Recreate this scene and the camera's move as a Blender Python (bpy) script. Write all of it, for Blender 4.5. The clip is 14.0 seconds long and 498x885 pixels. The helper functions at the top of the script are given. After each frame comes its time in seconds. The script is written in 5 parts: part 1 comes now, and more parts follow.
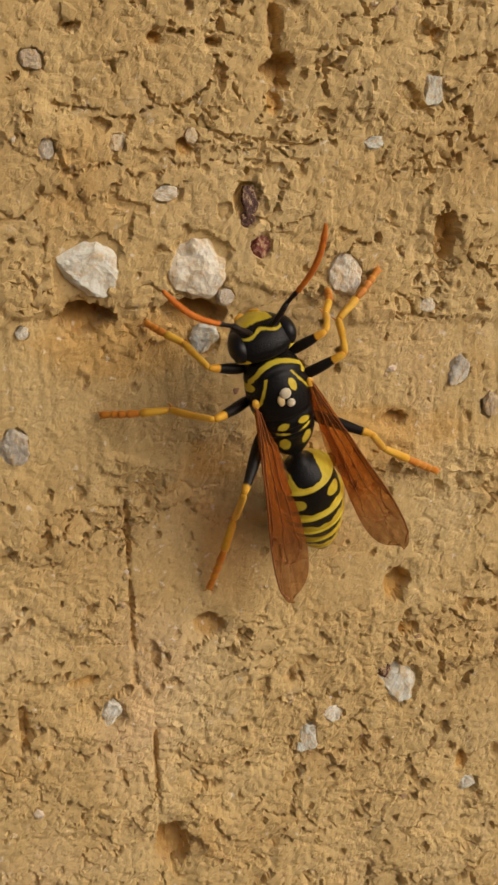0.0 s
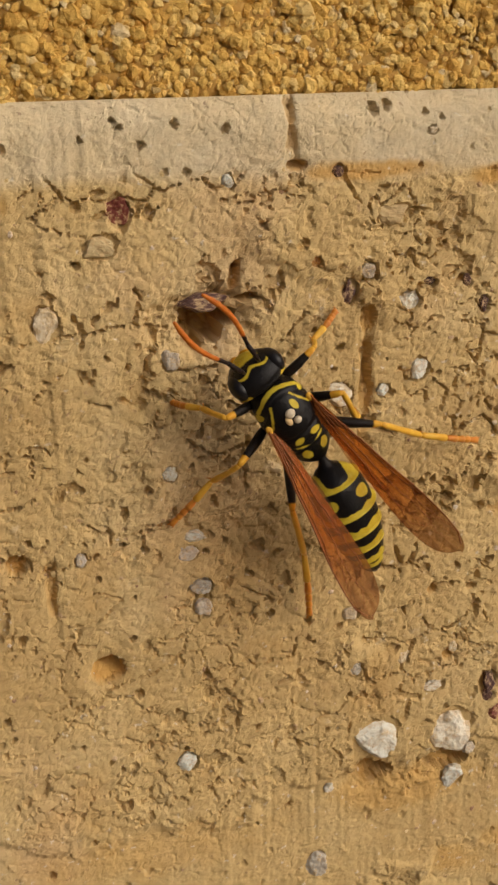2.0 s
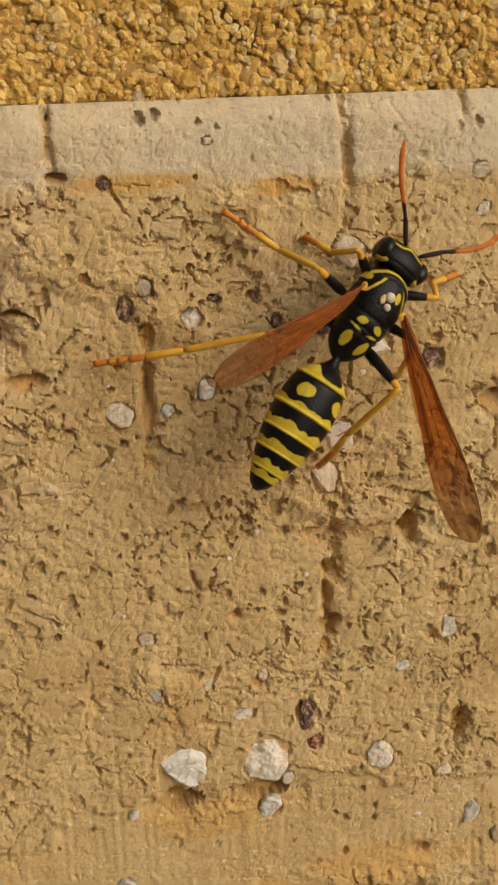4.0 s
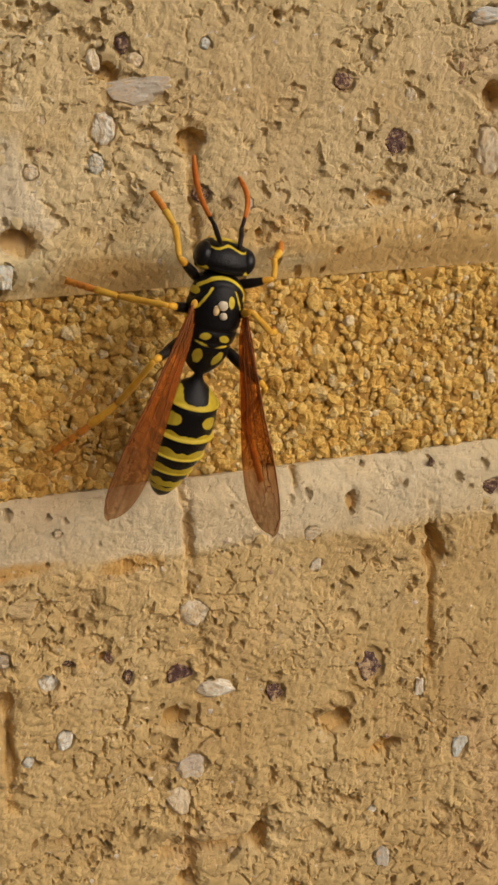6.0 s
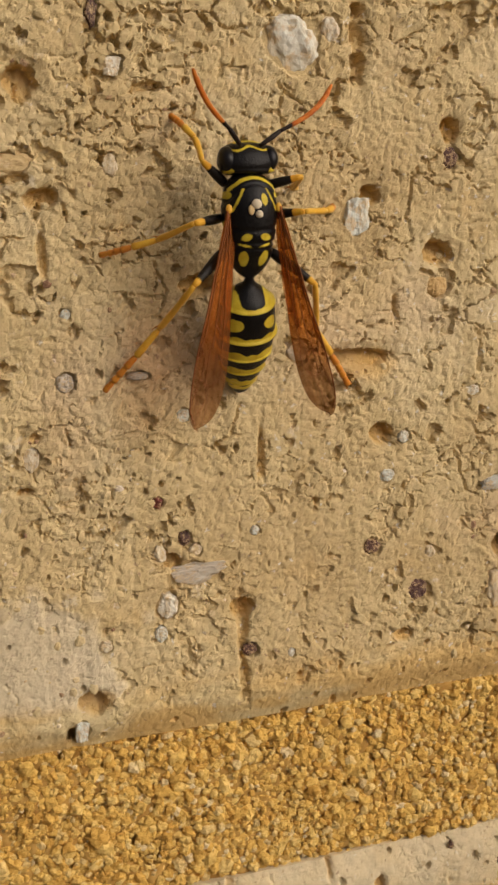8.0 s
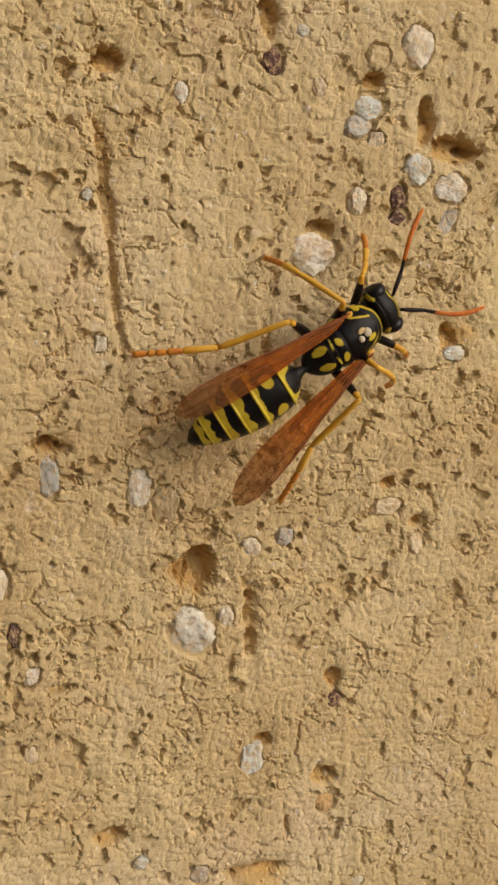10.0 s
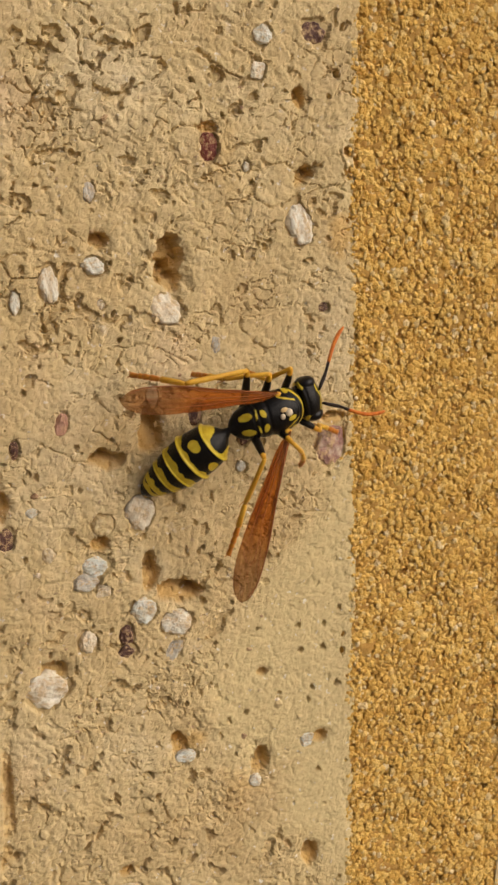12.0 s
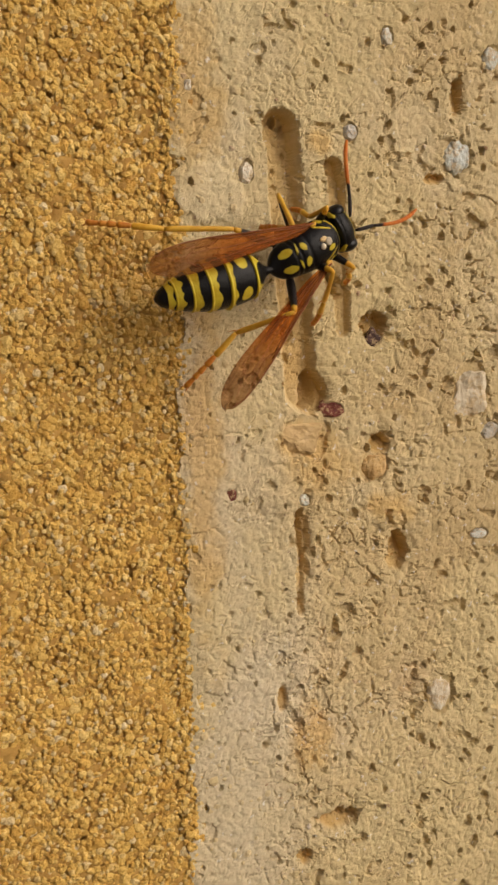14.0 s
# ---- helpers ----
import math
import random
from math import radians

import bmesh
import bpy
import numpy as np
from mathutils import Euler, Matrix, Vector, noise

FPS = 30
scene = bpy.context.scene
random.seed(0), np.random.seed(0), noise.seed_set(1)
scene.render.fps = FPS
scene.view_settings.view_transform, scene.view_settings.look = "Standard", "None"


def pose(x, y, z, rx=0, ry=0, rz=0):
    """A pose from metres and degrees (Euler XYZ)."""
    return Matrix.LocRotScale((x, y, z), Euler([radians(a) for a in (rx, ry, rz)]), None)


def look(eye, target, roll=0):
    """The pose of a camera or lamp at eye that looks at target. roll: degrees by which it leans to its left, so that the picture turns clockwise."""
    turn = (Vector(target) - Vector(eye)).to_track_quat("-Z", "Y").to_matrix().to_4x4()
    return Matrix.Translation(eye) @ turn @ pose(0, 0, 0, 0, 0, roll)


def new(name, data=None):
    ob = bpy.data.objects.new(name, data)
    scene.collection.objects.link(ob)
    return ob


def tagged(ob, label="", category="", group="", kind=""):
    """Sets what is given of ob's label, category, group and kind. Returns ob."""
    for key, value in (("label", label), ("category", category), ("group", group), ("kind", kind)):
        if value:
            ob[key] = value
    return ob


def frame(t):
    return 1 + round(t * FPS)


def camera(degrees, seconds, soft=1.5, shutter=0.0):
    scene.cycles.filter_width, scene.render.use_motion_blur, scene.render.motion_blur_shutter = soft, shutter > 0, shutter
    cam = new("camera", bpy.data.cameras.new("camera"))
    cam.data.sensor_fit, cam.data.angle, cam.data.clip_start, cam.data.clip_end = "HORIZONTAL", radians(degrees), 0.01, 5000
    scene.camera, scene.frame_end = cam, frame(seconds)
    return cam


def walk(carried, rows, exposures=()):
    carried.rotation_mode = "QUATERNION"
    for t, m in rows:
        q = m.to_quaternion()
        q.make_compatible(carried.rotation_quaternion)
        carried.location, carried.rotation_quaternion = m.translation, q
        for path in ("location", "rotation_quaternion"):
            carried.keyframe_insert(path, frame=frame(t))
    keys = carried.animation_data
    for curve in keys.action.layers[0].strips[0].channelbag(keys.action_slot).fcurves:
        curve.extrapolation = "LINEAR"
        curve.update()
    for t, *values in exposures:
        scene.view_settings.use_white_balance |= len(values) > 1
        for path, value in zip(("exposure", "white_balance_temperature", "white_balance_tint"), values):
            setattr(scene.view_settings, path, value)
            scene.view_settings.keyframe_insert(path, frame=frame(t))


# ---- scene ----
MM = 0.001
SECONDS = 14.0


# ------------------------------------------------------------------ camera
def aim(x, y, z, yaw, pitch, roll):
    """A camera pose: the eye in millimetres, its yaw, pitch and roll in degrees."""
    turn = pose(0, 0, 0, 0, 0, yaw) @ pose(0, 0, 0, 90 + pitch) @ pose(0, 0, 0, 0, 0, roll)
    return Matrix.Translation((x * MM, y * MM, z * MM)) @ turn


cam = camera(24.0, SECONDS, soft=2.7)
walk(cam, [
    (0.0, aim(-2.74, -43.78, -22.98, -17.02, -20.80, -0.93)),
    (0.5, aim(-3.77, -43.39, -19.72, -17.33, -20.93, -1.07)),
    (1.0, aim(-3.52, -45.02, -13.91, -17.08, -20.07, -1.22)),
    (1.5, aim(-11.08, -47.78, -4.40, -18.29, -18.53, -0.98)),
    (2.0, aim(-17.51, -49.10, 1.38, -17.23, -18.02, -1.20)),
    (2.5, aim(-17.82, -49.88, 3.01, -15.52, -17.10, -1.42)),
    (3.0, aim(-13.85, -51.45, 3.03, -13.51, -17.37, -1.75)),
    (3.5, aim(-7.76, -49.83, 2.90, -12.81, -18.52, -1.75)),
    (4.0, aim(-3.78, -50.25, 2.33, -13.38, -18.97, -1.45)),
    (4.2, aim(-2.60, -50.67, 4.06, -14.46, -19.16, -1.19)),
    (6.3, aim(0.05, -50.79, 21.66, -17.67, -17.94, -1.13)),
    (6.5, aim(-0.32, -51.28, 23.27, -17.65, -17.12, -1.11)),
    (7.0, aim(-1.61, -51.94, 26.85, -17.84, -16.65, -1.19)),
    (7.5, aim(-3.39, -51.13, 31.26, -18.79, -15.87, -1.31)),
    (8.0, aim(-2.60, -52.80, 38.53, -17.74, -14.35, -1.34)),
    (8.2, aim(-3.18, -53.26, 41.06, -18.29, -13.92, -1.39)),
    (10.3, aim(0.99, -54.50, 70.51, -20.78, -13.12, -0.82)),
    (10.5, aim(4.11, -54.01, 73.02, -19.74, -13.05, -0.71)),
    (11.0, aim(8.77, -58.27, 77.88, -20.44, -12.47, -0.74)),
    (11.5, aim(9.41, -62.43, 84.53, -21.20, -11.55, -0.66)),
    (12.0, aim(11.43, -63.89, 89.00, -21.30, -10.90, -0.49)),
    (12.5, aim(14.30, -62.65, 88.04, -21.44, -10.78, -0.46)),
    (13.0, aim(19.51, -61.24, 88.97, -21.23, -10.49, -0.62)),
    (13.5, aim(26.52, -61.06, 90.17, -21.25, -10.39, -0.75)),
    (14.0, aim(33.84, -60.90, 89.10, -22.35, -9.73, -0.96)),
], exposures=[(0.0, -0.86), (2.0, -0.85), (4.2, -0.84), (6.3, -0.85), (8.2, -0.83), (10.3, -0.78), (12.5, -0.74), (13.5, -0.84), (14.0, -0.82)])

# ------------------------------------------------------------------ light
sun_way = Vector((0.59, -0.65, 0.48)).normalized()
world = bpy.data.worlds.new("sky")
scene.world = world
world.use_nodes = True
sky = world.node_tree.nodes.new("ShaderNodeTexSky")
sky.sky_type = "NISHITA"
sky.sun_disc = False
sky.sun_elevation = math.asin(sun_way.z)
sky.sun_rotation = math.atan2(sun_way.x, sun_way.y)
sky.dust_density = 10.0
sky.air_density = 0.4
sky.ozone_density = 0.4
back = world.node_tree.nodes["Background"]
back.inputs["Strength"].default_value = 0.15
world.node_tree.links.new(sky.outputs[0], back.inputs["Color"])
sun = new("sun", bpy.data.lights.new("sun", "SUN"))
sun.data.energy = 1.35
sun.data.angle = radians(62)
sun.data.color = (1.0, 0.9, 0.76)
sun.matrix_world = look(sun_way * 3, (0, 0, 0))



# ------------------------------------------------------------------ materials
def make(name):
    mat = bpy.data.materials.new(name)
    mat.use_nodes = True
    return mat, mat.node_tree.nodes, mat.node_tree.links, mat.node_tree.nodes["Principled BSDF"]


def coords(nodes, links, scale=(1000, 1000, 1000)):
    tc, mp = nodes.new("ShaderNodeTexCoord"), nodes.new("ShaderNodeMapping")
    mp.inputs["Scale"].default_value = scale
    links.new(tc.outputs["Object"], mp.inputs["Vector"])
    return mp.outputs["Vector"]


def noise_of(nodes, links, vec, scale, detail=4.0, rough=0.6):
    n = nodes.new("ShaderNodeTexNoise")
    n.inputs["Scale"].default_value, n.inputs["Detail"].default_value = scale, detail
    n.inputs["Roughness"].default_value = rough
    links.new(vec, n.inputs["Vector"])
    return n.outputs["Fac"]


def ramp(nodes, links, fac, stops):
    r = nodes.new("ShaderNodeValToRGB")
    e = r.color_ramp.elements
    while len(e) < len(stops):
        e.new(0.5)
    for k, (at, c) in enumerate(stops):
        e[k].position = at
        e[k].color = (*c, 1) if len(c) == 3 else c
    links.new(fac, r.inputs["Fac"])
    return r.outputs["Color"]


def grey(v):
    return (v, v, v)


def mix(nodes, links, fac, a, b, kind="MIX"):
    m = nodes.new("ShaderNodeMix")
    m.data_type, m.blend_type = "RGBA", kind
    for value, socket in ((fac, m.inputs[0]), (a, m.inputs[6]), (b, m.inputs[7])):
        if isinstance(value, (int, float)):
            socket.default_value = value
        elif isinstance(value, tuple):
            socket.default_value = (*value, 1)
        else:
            links.new(value, socket)
    return m.outputs[2]


def bump(nodes, links, bsdf, height, distance, strength=1.0, under=None):
    b = nodes.new("ShaderNodeBump")
    b.inputs["Distance"].default_value, b.inputs["Strength"].default_value = distance, strength
    links.new(height, b.inputs["Height"])
    if under is not None:
        links.new(under, b.inputs["Normal"])
    links.new(b.outputs[0], bsdf.inputs["Normal"])
    return b.outputs[0]


def brick_material(name, tone):
    mat, n, l, p = make(name)
    v = coords(n, l)
    streak = coords(n, l, (1000, 1000, 120))
    base = ramp(n, l, noise_of(n, l, v, 0.09, 5, 0.62), [(0.3, (0.52, 0.350, 0.150)), (0.52, (0.60, 0.43, 0.200)), (0.72, (0.64, 0.485, 0.262))])
    fine = ramp(n, l, noise_of(n, l, v, 1.1, 6, 0.7), [(0.3, grey(0.78)), (0.5, grey(0.98)), (0.72, grey(1.12))])
    c = mix(n, l, 0.75, base, fine, "MULTIPLY")
    drag = ramp(n, l, noise_of(n, l, streak, 0.9, 4, 0.6), [(0.34, (0.88, 0.85, 0.79)), (0.6, grey(1.04))])
    c = mix(n, l, 0.6, c, drag, "MULTIPLY")
    rust = ramp(n, l, noise_of(n, l, v, 0.16, 4, 0.6), [(0.60, grey(0)), (0.72, grey(0.55))])
    c = mix(n, l, rust, c, (0.56, 0.34, 0.12))
    pale = ramp(n, l, noise_of(n, l, v, 0.5, 6, 0.7), [(0.62, grey(0)), (0.74, grey(0.6))])
    c = mix(n, l, pale, c, (0.70, 0.60, 0.44))
    pink = ramp(n, l, noise_of(n, l, coords(n, l, (900, 900, 700)), 0.13, 3, 0.5), [(0.56, grey(0)), (0.72, grey(0.4))])
    c = mix(n, l, pink, c, (0.61, 0.40, 0.23))
    # worn, paler slip along the arrises, kept as a painted-on mark of the mesh
    at = n.new("ShaderNodeAttribute")
    at.attribute_name = "slip"
    c = mix(n, l, at.outputs["Fac"], c, mix(n, l, 0.9, (0.66, 0.55, 0.375), fine, "MULTIPLY"))
    bf = n.new("ShaderNodeAttribute")
    bf.attribute_name = "buff"
    worn = mix(n, l, 0.7, (0.615, 0.45, 0.205), fine, "MULTIPLY")
    c = mix(n, l, bf.outputs["Fac"], c, worn)
    # orange marks: stains, a lower-edge band, and warm shade painted into pits
    st = n.new("ShaderNodeAttribute")
    st.attribute_name = "stain"
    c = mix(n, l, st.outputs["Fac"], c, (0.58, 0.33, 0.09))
    warp = n.new("ShaderNodeTexNoise")
    warp.inputs["Scale"].default_value, warp.inputs["Detail"].default_value = 2.4, 4.0
    l.new(v, warp.inputs["Vector"])
    away = n.new("ShaderNodeVectorMath")
    away.operation = "MULTIPLY_ADD"
    away.inputs[1].default_value = (0.8, 0.8, 0.8)
    l.new(warp.outputs["Color"], away.inputs[0])
    l.new(v, away.inputs[2])
    vo = n.new("ShaderNodeTexVoronoi")
    vo.inputs["Scale"].default_value = 1.6
    l.new(away.outputs[0], vo.inputs["Vector"])
    spot = ramp(n, l, vo.outputs["Distance"], [(0.08, grey(0.6)), (0.19, grey(0))])
    tint = ramp(n, l, vo.outputs["Color"], [(0.35, (0.20, 0.10, 0.07)), (0.5, (0.50, 0.34, 0.18)), (0.62, (0.76, 0.70, 0.58))])
    c = mix(n, l, spot, c, tint)
    c = mix(n, l, 1.0, c, tone, "MULTIPLY")
    p.inputs["Roughness"].default_value = 0.92
    p.inputs["Specular IOR Level"].default_value = 0.25
    grit = noise_of(n, l, v, 5.5, 6, 0.72)
    low = bump(n, l, p, grit, 0.00007, 1.0)
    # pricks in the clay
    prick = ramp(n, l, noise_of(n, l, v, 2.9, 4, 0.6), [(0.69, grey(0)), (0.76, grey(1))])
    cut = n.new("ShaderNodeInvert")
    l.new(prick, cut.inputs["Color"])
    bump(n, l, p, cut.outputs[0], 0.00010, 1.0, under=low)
    # dark brown in the pricks: the shade inside them, put into the colour
    prick_shade = mix(n, l, 0.38, grey(0.0), prick)
    c = mix(n, l, prick_shade, c, (0.27, 0.135, 0.05))
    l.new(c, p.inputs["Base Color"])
    return mat


def mortar_material(name, low, mid, high, grain=False):
    mat, n, l, p = make(name)
    v = coords(n, l)
    if grain:
        g = n.new("ShaderNodeNewGeometry")
        c = ramp(n, l, g.outputs["Random Per Island"], [(0.0, low), (0.45, mid), (0.8, high), (0.95, (0.70, 0.52, 0.22)), (1.0, (0.76, 0.62, 0.36))])
        coat = ramp(n, l, noise_of(n, l, v, 2.2, 6, 0.75), [(0.34, (0.78, 0.66, 0.46)), (0.5, grey(1.0)), (0.66, (1.16, 1.20, 1.3))])
        c = mix(n, l, 0.8, c, coat, "MULTIPLY")
    else:
        c = ramp(n, l, noise_of(n, l, v, 1.3, 6, 0.7), [(0.3, low), (0.52, mid), (0.74, high)])
    l.new(c, p.inputs["Base Color"])
    p.inputs["Roughness"].default_value = 0.9 if not grain else 0.82
    p.inputs["Specular IOR Level"].default_value = 0.3
    bump(n, l, p, noise_of(n, l, v, 4.5, 5, 0.7), 0.00016 if grain else 0.00006, 0.9)
    return mat


def stone_material(name, stops, rough, scale=0.9):
    mat, n, l, p = make(name)
    v = coords(n, l, (1.7, 1.7, 1.7))
    info = n.new("ShaderNodeObjectInfo")
    add = n.new("ShaderNodeVectorMath")
    add.operation = "ADD"
    com = n.new("ShaderNodeCombineXYZ")
    mul = n.new("ShaderNodeMath")
    mul.operation = "MULTIPLY"
    mul.inputs[1].default_value = 90
    l.new(info.outputs["Random"], mul.inputs[0])
    l.new(mul.outputs[0], com.inputs[0])
    l.new(v, add.inputs[0])
    l.new(com.outputs[0], add.inputs[1])
    c = ramp(n, l, noise_of(n, l, add.outputs[0], scale, 6, 0.65), stops)
    each = ramp(n, l, info.outputs["Random"], [(0.0, (0.90, 0.77, 0.56)), (0.35, (0.99, 0.95, 0.87)), (1.0, (0.84, 0.92, 0.96))])
    c = mix(n, l, 1.0, c, each, "MULTIPLY")
    smear = ramp(n, l, noise_of(n, l, add.outputs[0], 2.2, 6, 0.75), [(0.50, grey(0)), (0.60, grey(0.75))])
    c = mix(n, l, smear, c, (0.58, 0.41, 0.20))
    l.new(c, p.inputs["Base Color"])
    p.inputs["Roughness"].default_value = rough
    bump(n, l, p, noise_of(n, l, add.outputs[0], 3.0, 5, 0.65), 0.00010, 0.9)
    return mat


def chitin(name, dark, mark_low, mark_high, rough=0.34, warm=None):
    """Black horn with markings where the mesh's mark is over one half."""
    mat, n, l, p = make(name)
    v = coords(n, l)
    at = n.new("ShaderNodeAttribute")
    at.attribute_name = "mark"
    edge = n.new("ShaderNodeMath")
    edge.operation = "ADD"
    wob = n.new("ShaderNodeMath")
    wob.operation = "MULTIPLY_ADD"
    wob.inputs[1].default_value, wob.inputs[2].default_value = 0.24, -0.12
    l.new(noise_of(n, l, v, 3.2, 4, 0.6), wob.inputs[0])
    l.new(at.outputs["Fac"], edge.inputs[0])
    l.new(wob.outputs[0], edge.inputs[1])
    m = ramp(n, l, edge.outputs[0], [(0.47, grey(0)), (0.53, grey(1))])
    tone = noise_of(n, l, v, 2.2, 4, 0.6)
    yellow = ramp(n, l, tone, [(0.3, mark_low), (0.65, mark_high)])
    black = ramp(n, l, tone, [(0.35, dark), (0.75, tuple(min(1, k * 1.8 + 0.001) for k in dark))])
    l.new(mix(n, l, m, black, yellow), p.inputs["Base Color"])
    p.inputs["Roughness"].default_value = rough
    p.inputs["Specular IOR Level"].default_value = 0.20
    pits = noise_of(n, l, v, 7.0, 3, 0.6)
    low = bump(n, l, p, pits, 0.00004, 0.6)
    bump(n, l, p, noise_of(n, l, v, 16.0, 3, 0.7), 0.00003, 0.6, under=low)
    return mat


def plain(name, low, high, rough, scale=2.0, bumps=0.00002, spec=0.4):
    mat, n, l, p = make(name)
    v = coords(n, l)
    l.new(ramp(n, l, noise_of(n, l, v, scale, 4, 0.6), [(0.3, low), (0.7, high)]), p.inputs["Base Color"])
    p.inputs["Roughness"].default_value = rough
    p.inputs["Specular IOR Level"].default_value = spec
    bump(n, l, p, noise_of(n, l, v, 14.0, 3, 0.6), bumps, 0.6)
    return mat


def membrane(name, tint, body, clear):
    """Amber wing skin: part of the light passes, the rest is scattered or mirrored."""
    mat, n, l, p = make(name)
    v = coords(n, l, (1000, 220, 1000))
    at = n.new("ShaderNodeAttribute")
    at.attribute_name = "tip"
    tone = ramp(n, l, noise_of(n, l, v, 1.4, 5, 0.65), [(0.3, tuple(k * 0.72 for k in body)), (0.7, tuple(min(1, k * 1.18) for k in body))])
    l.new(mix(n, l, at.outputs["Fac"], tone, (0.34, 0.17, 0.07)), p.inputs["Base Color"])
    p.inputs["Roughness"].default_value = 0.38
    p.inputs["Specular IOR Level"].default_value = 0.28
    bump(n, l, p, noise_of(n, l, v, 3.0, 3, 0.6), 0.00005, 0.6)
    see = n.new("ShaderNodeBsdfTransparent")
    pleats = ramp(n, l, noise_of(n, l, coords(n, l, (1000, 60, 1000)), 3.2, 4, 0.6), [(0.34, (0.62, 0.48, 0.36)), (0.56, grey(1.0))])
    l.new(mix(n, l, 0.55, mix(n, l, at.outputs["Fac"], tint, (0.86, 0.75, 0.63)), pleats, "MULTIPLY"), see.inputs["Color"])
    fac = n.new("ShaderNodeMapRange")
    fac.inputs["To Min"].default_value, fac.inputs["To Max"].default_value = clear, 0.80
    l.new(at.outputs["Fac"], fac.inputs["Value"])
    m = n.new("ShaderNodeMixShader")
    l.new(fac.outputs[0], m.inputs[0])
    l.new(p.outputs[0], m.inputs[1])
    l.new(see.outputs[0], m.inputs[2])
    l.new(m.outputs[0], n["Material Output"].inputs["Surface"])
    return mat


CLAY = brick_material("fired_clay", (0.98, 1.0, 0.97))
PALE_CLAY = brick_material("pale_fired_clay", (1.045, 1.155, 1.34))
BED = mortar_material("lime_mortar", (0.40, 0.21, 0.05), (0.48, 0.28, 0.07), (0.56, 0.36, 0.11))
SAND = mortar_material("mortar_sand", (0.62, 0.362, 0.076), (0.72, 0.465, 0.117), (0.78, 0.55, 0.175), grain=True)
WHITE = stone_material("white_limestone", [(0.34, (0.56, 0.44, 0.28)), (0.43, (0.66, 0.60, 0.48)), (0.54, (0.73, 0.71, 0.63)), (0.7, (0.81, 0.81, 0.77))], 0.7, 1.6)
QUARTZ = stone_material("grey_quartz", [(0.3, (0.42, 0.34, 0.26)), (0.6, (0.58, 0.54, 0.47)), (0.8, (0.68, 0.67, 0.63))], 0.4)
DARK = stone_material("dark_ironstone", [(0.3, (0.045, 0.018, 0.015)), (0.5, (0.11, 0.05, 0.042)), (0.66, (0.28, 0.18, 0.14))], 0.75, 2.2)
RED = stone_material("red_ironstone", [(0.3, (0.10, 0.018, 0.013)), (0.52, (0.20, 0.042, 0.03)), (0.7, (0.34, 0.16, 0.11))], 0.7, 2.2)
TAN = stone_material("tan_pebble", [(0.3, (0.48, 0.33, 0.16)), (0.55, (0.61, 0.46, 0.24)), (0.75, (0.68, 0.55, 0.35))], 0.85, 1.8)
RUST = stone_material("rust_nodule", [(0.3, (0.30, 0.13, 0.03)), (0.6, (0.48, 0.24, 0.05)), (0.8, (0.56, 0.36, 0.13))], 0.7)
MOTTLED = stone_material("mottled_ironstone", [(0.32, (0.13, 0.05, 0.055)), (0.5, (0.34, 0.19, 0.17)), (0.66, (0.52, 0.42, 0.34))], 0.75, 1.8)
PINK = stone_material("pink_grog", [(0.3, (0.50, 0.26, 0.19)), (0.7, (0.60, 0.38, 0.28))], 0.8)
BLACK_YELLOW = chitin("black_yellow_horn", (0.0035, 0.003, 0.003), (0.49, 0.345, 0.022), (0.61, 0.485, 0.045), 0.33)
LEG_HORN = chitin("leg_horn", (0.008, 0.006, 0.005), (0.62, 0.27, 0.02), (0.72, 0.40, 0.04), 0.4)
YELLOW_HORN = plain("yellow_horn", (0.66, 0.33, 0.025), (0.74, 0.45, 0.05), 0.42)
ORANGE_HORN = plain("orange_horn", (0.52, 0.16, 0.018), (0.66, 0.28, 0.03), 0.45)
ANTENNA_HORN = chitin("antenna_horn", (0.012, 0.007, 0.006), (0.46, 0.105, 0.014), (0.58, 0.18, 0.022), 0.45)
EYE = plain("black_eye", (0.004, 0.004, 0.005), (0.010, 0.009, 0.010), 0.34, 3.0, 0.00001, 0.25)
SPECK = plain("pale_speck", (0.50, 0.42, 0.28), (0.68, 0.60, 0.45), 0.5, 3.0)
AMBER = membrane("amber_wing", (0.97, 0.63, 0.30), (0.42, 0.145, 0.028), 0.69)
SMOKE = membrane("smoky_wing", (0.93, 0.78, 0.62), (0.42, 0.26, 0.15), 0.85)
VEIN = plain("vein_brown", (0.15, 0.045, 0.013), (0.26, 0.085, 0.024), 0.5, spec=0.2)

# ------------------------------------------------------------------ wall
# The wall's face is the plane y = 0; places on it are x and z in millimetres.


def part(name, mesh, material, parent, label="", smooth=True):
    """Links a mesh or bmesh as one object under a thing or a part."""
    if isinstance(mesh, bmesh.types.BMesh):
        bm, mesh = mesh, bpy.data.meshes.new(name)
        bm.to_mesh(mesh)
        bm.free()
    if material is not None and not mesh.materials:
        mesh.materials.append(material)
    if mesh.polygons:
        mesh.polygons.foreach_set("use_smooth", np.full(len(mesh.polygons), smooth))
    ob = new(name, mesh)
    ob.parent = parent
    if label:
        tagged(ob, label)
    return ob


def chance(ix, iz, seed):
    """A steady random number from 0 to 1 for every pair of whole numbers."""
    n = (ix.astype(np.int64) * 374761393 + iz.astype(np.int64) * 668265263 + seed * 974634777) & 0xFFFFFFFF
    n = ((n ^ (n >> 13)) * 1274126177) & 0xFFFFFFFF
    n = ((n ^ (n >> 15)) * 2246822519) & 0xFFFFFFFF
    return ((n ^ (n >> 16)) & 0xFFFFF) / 1048575.0


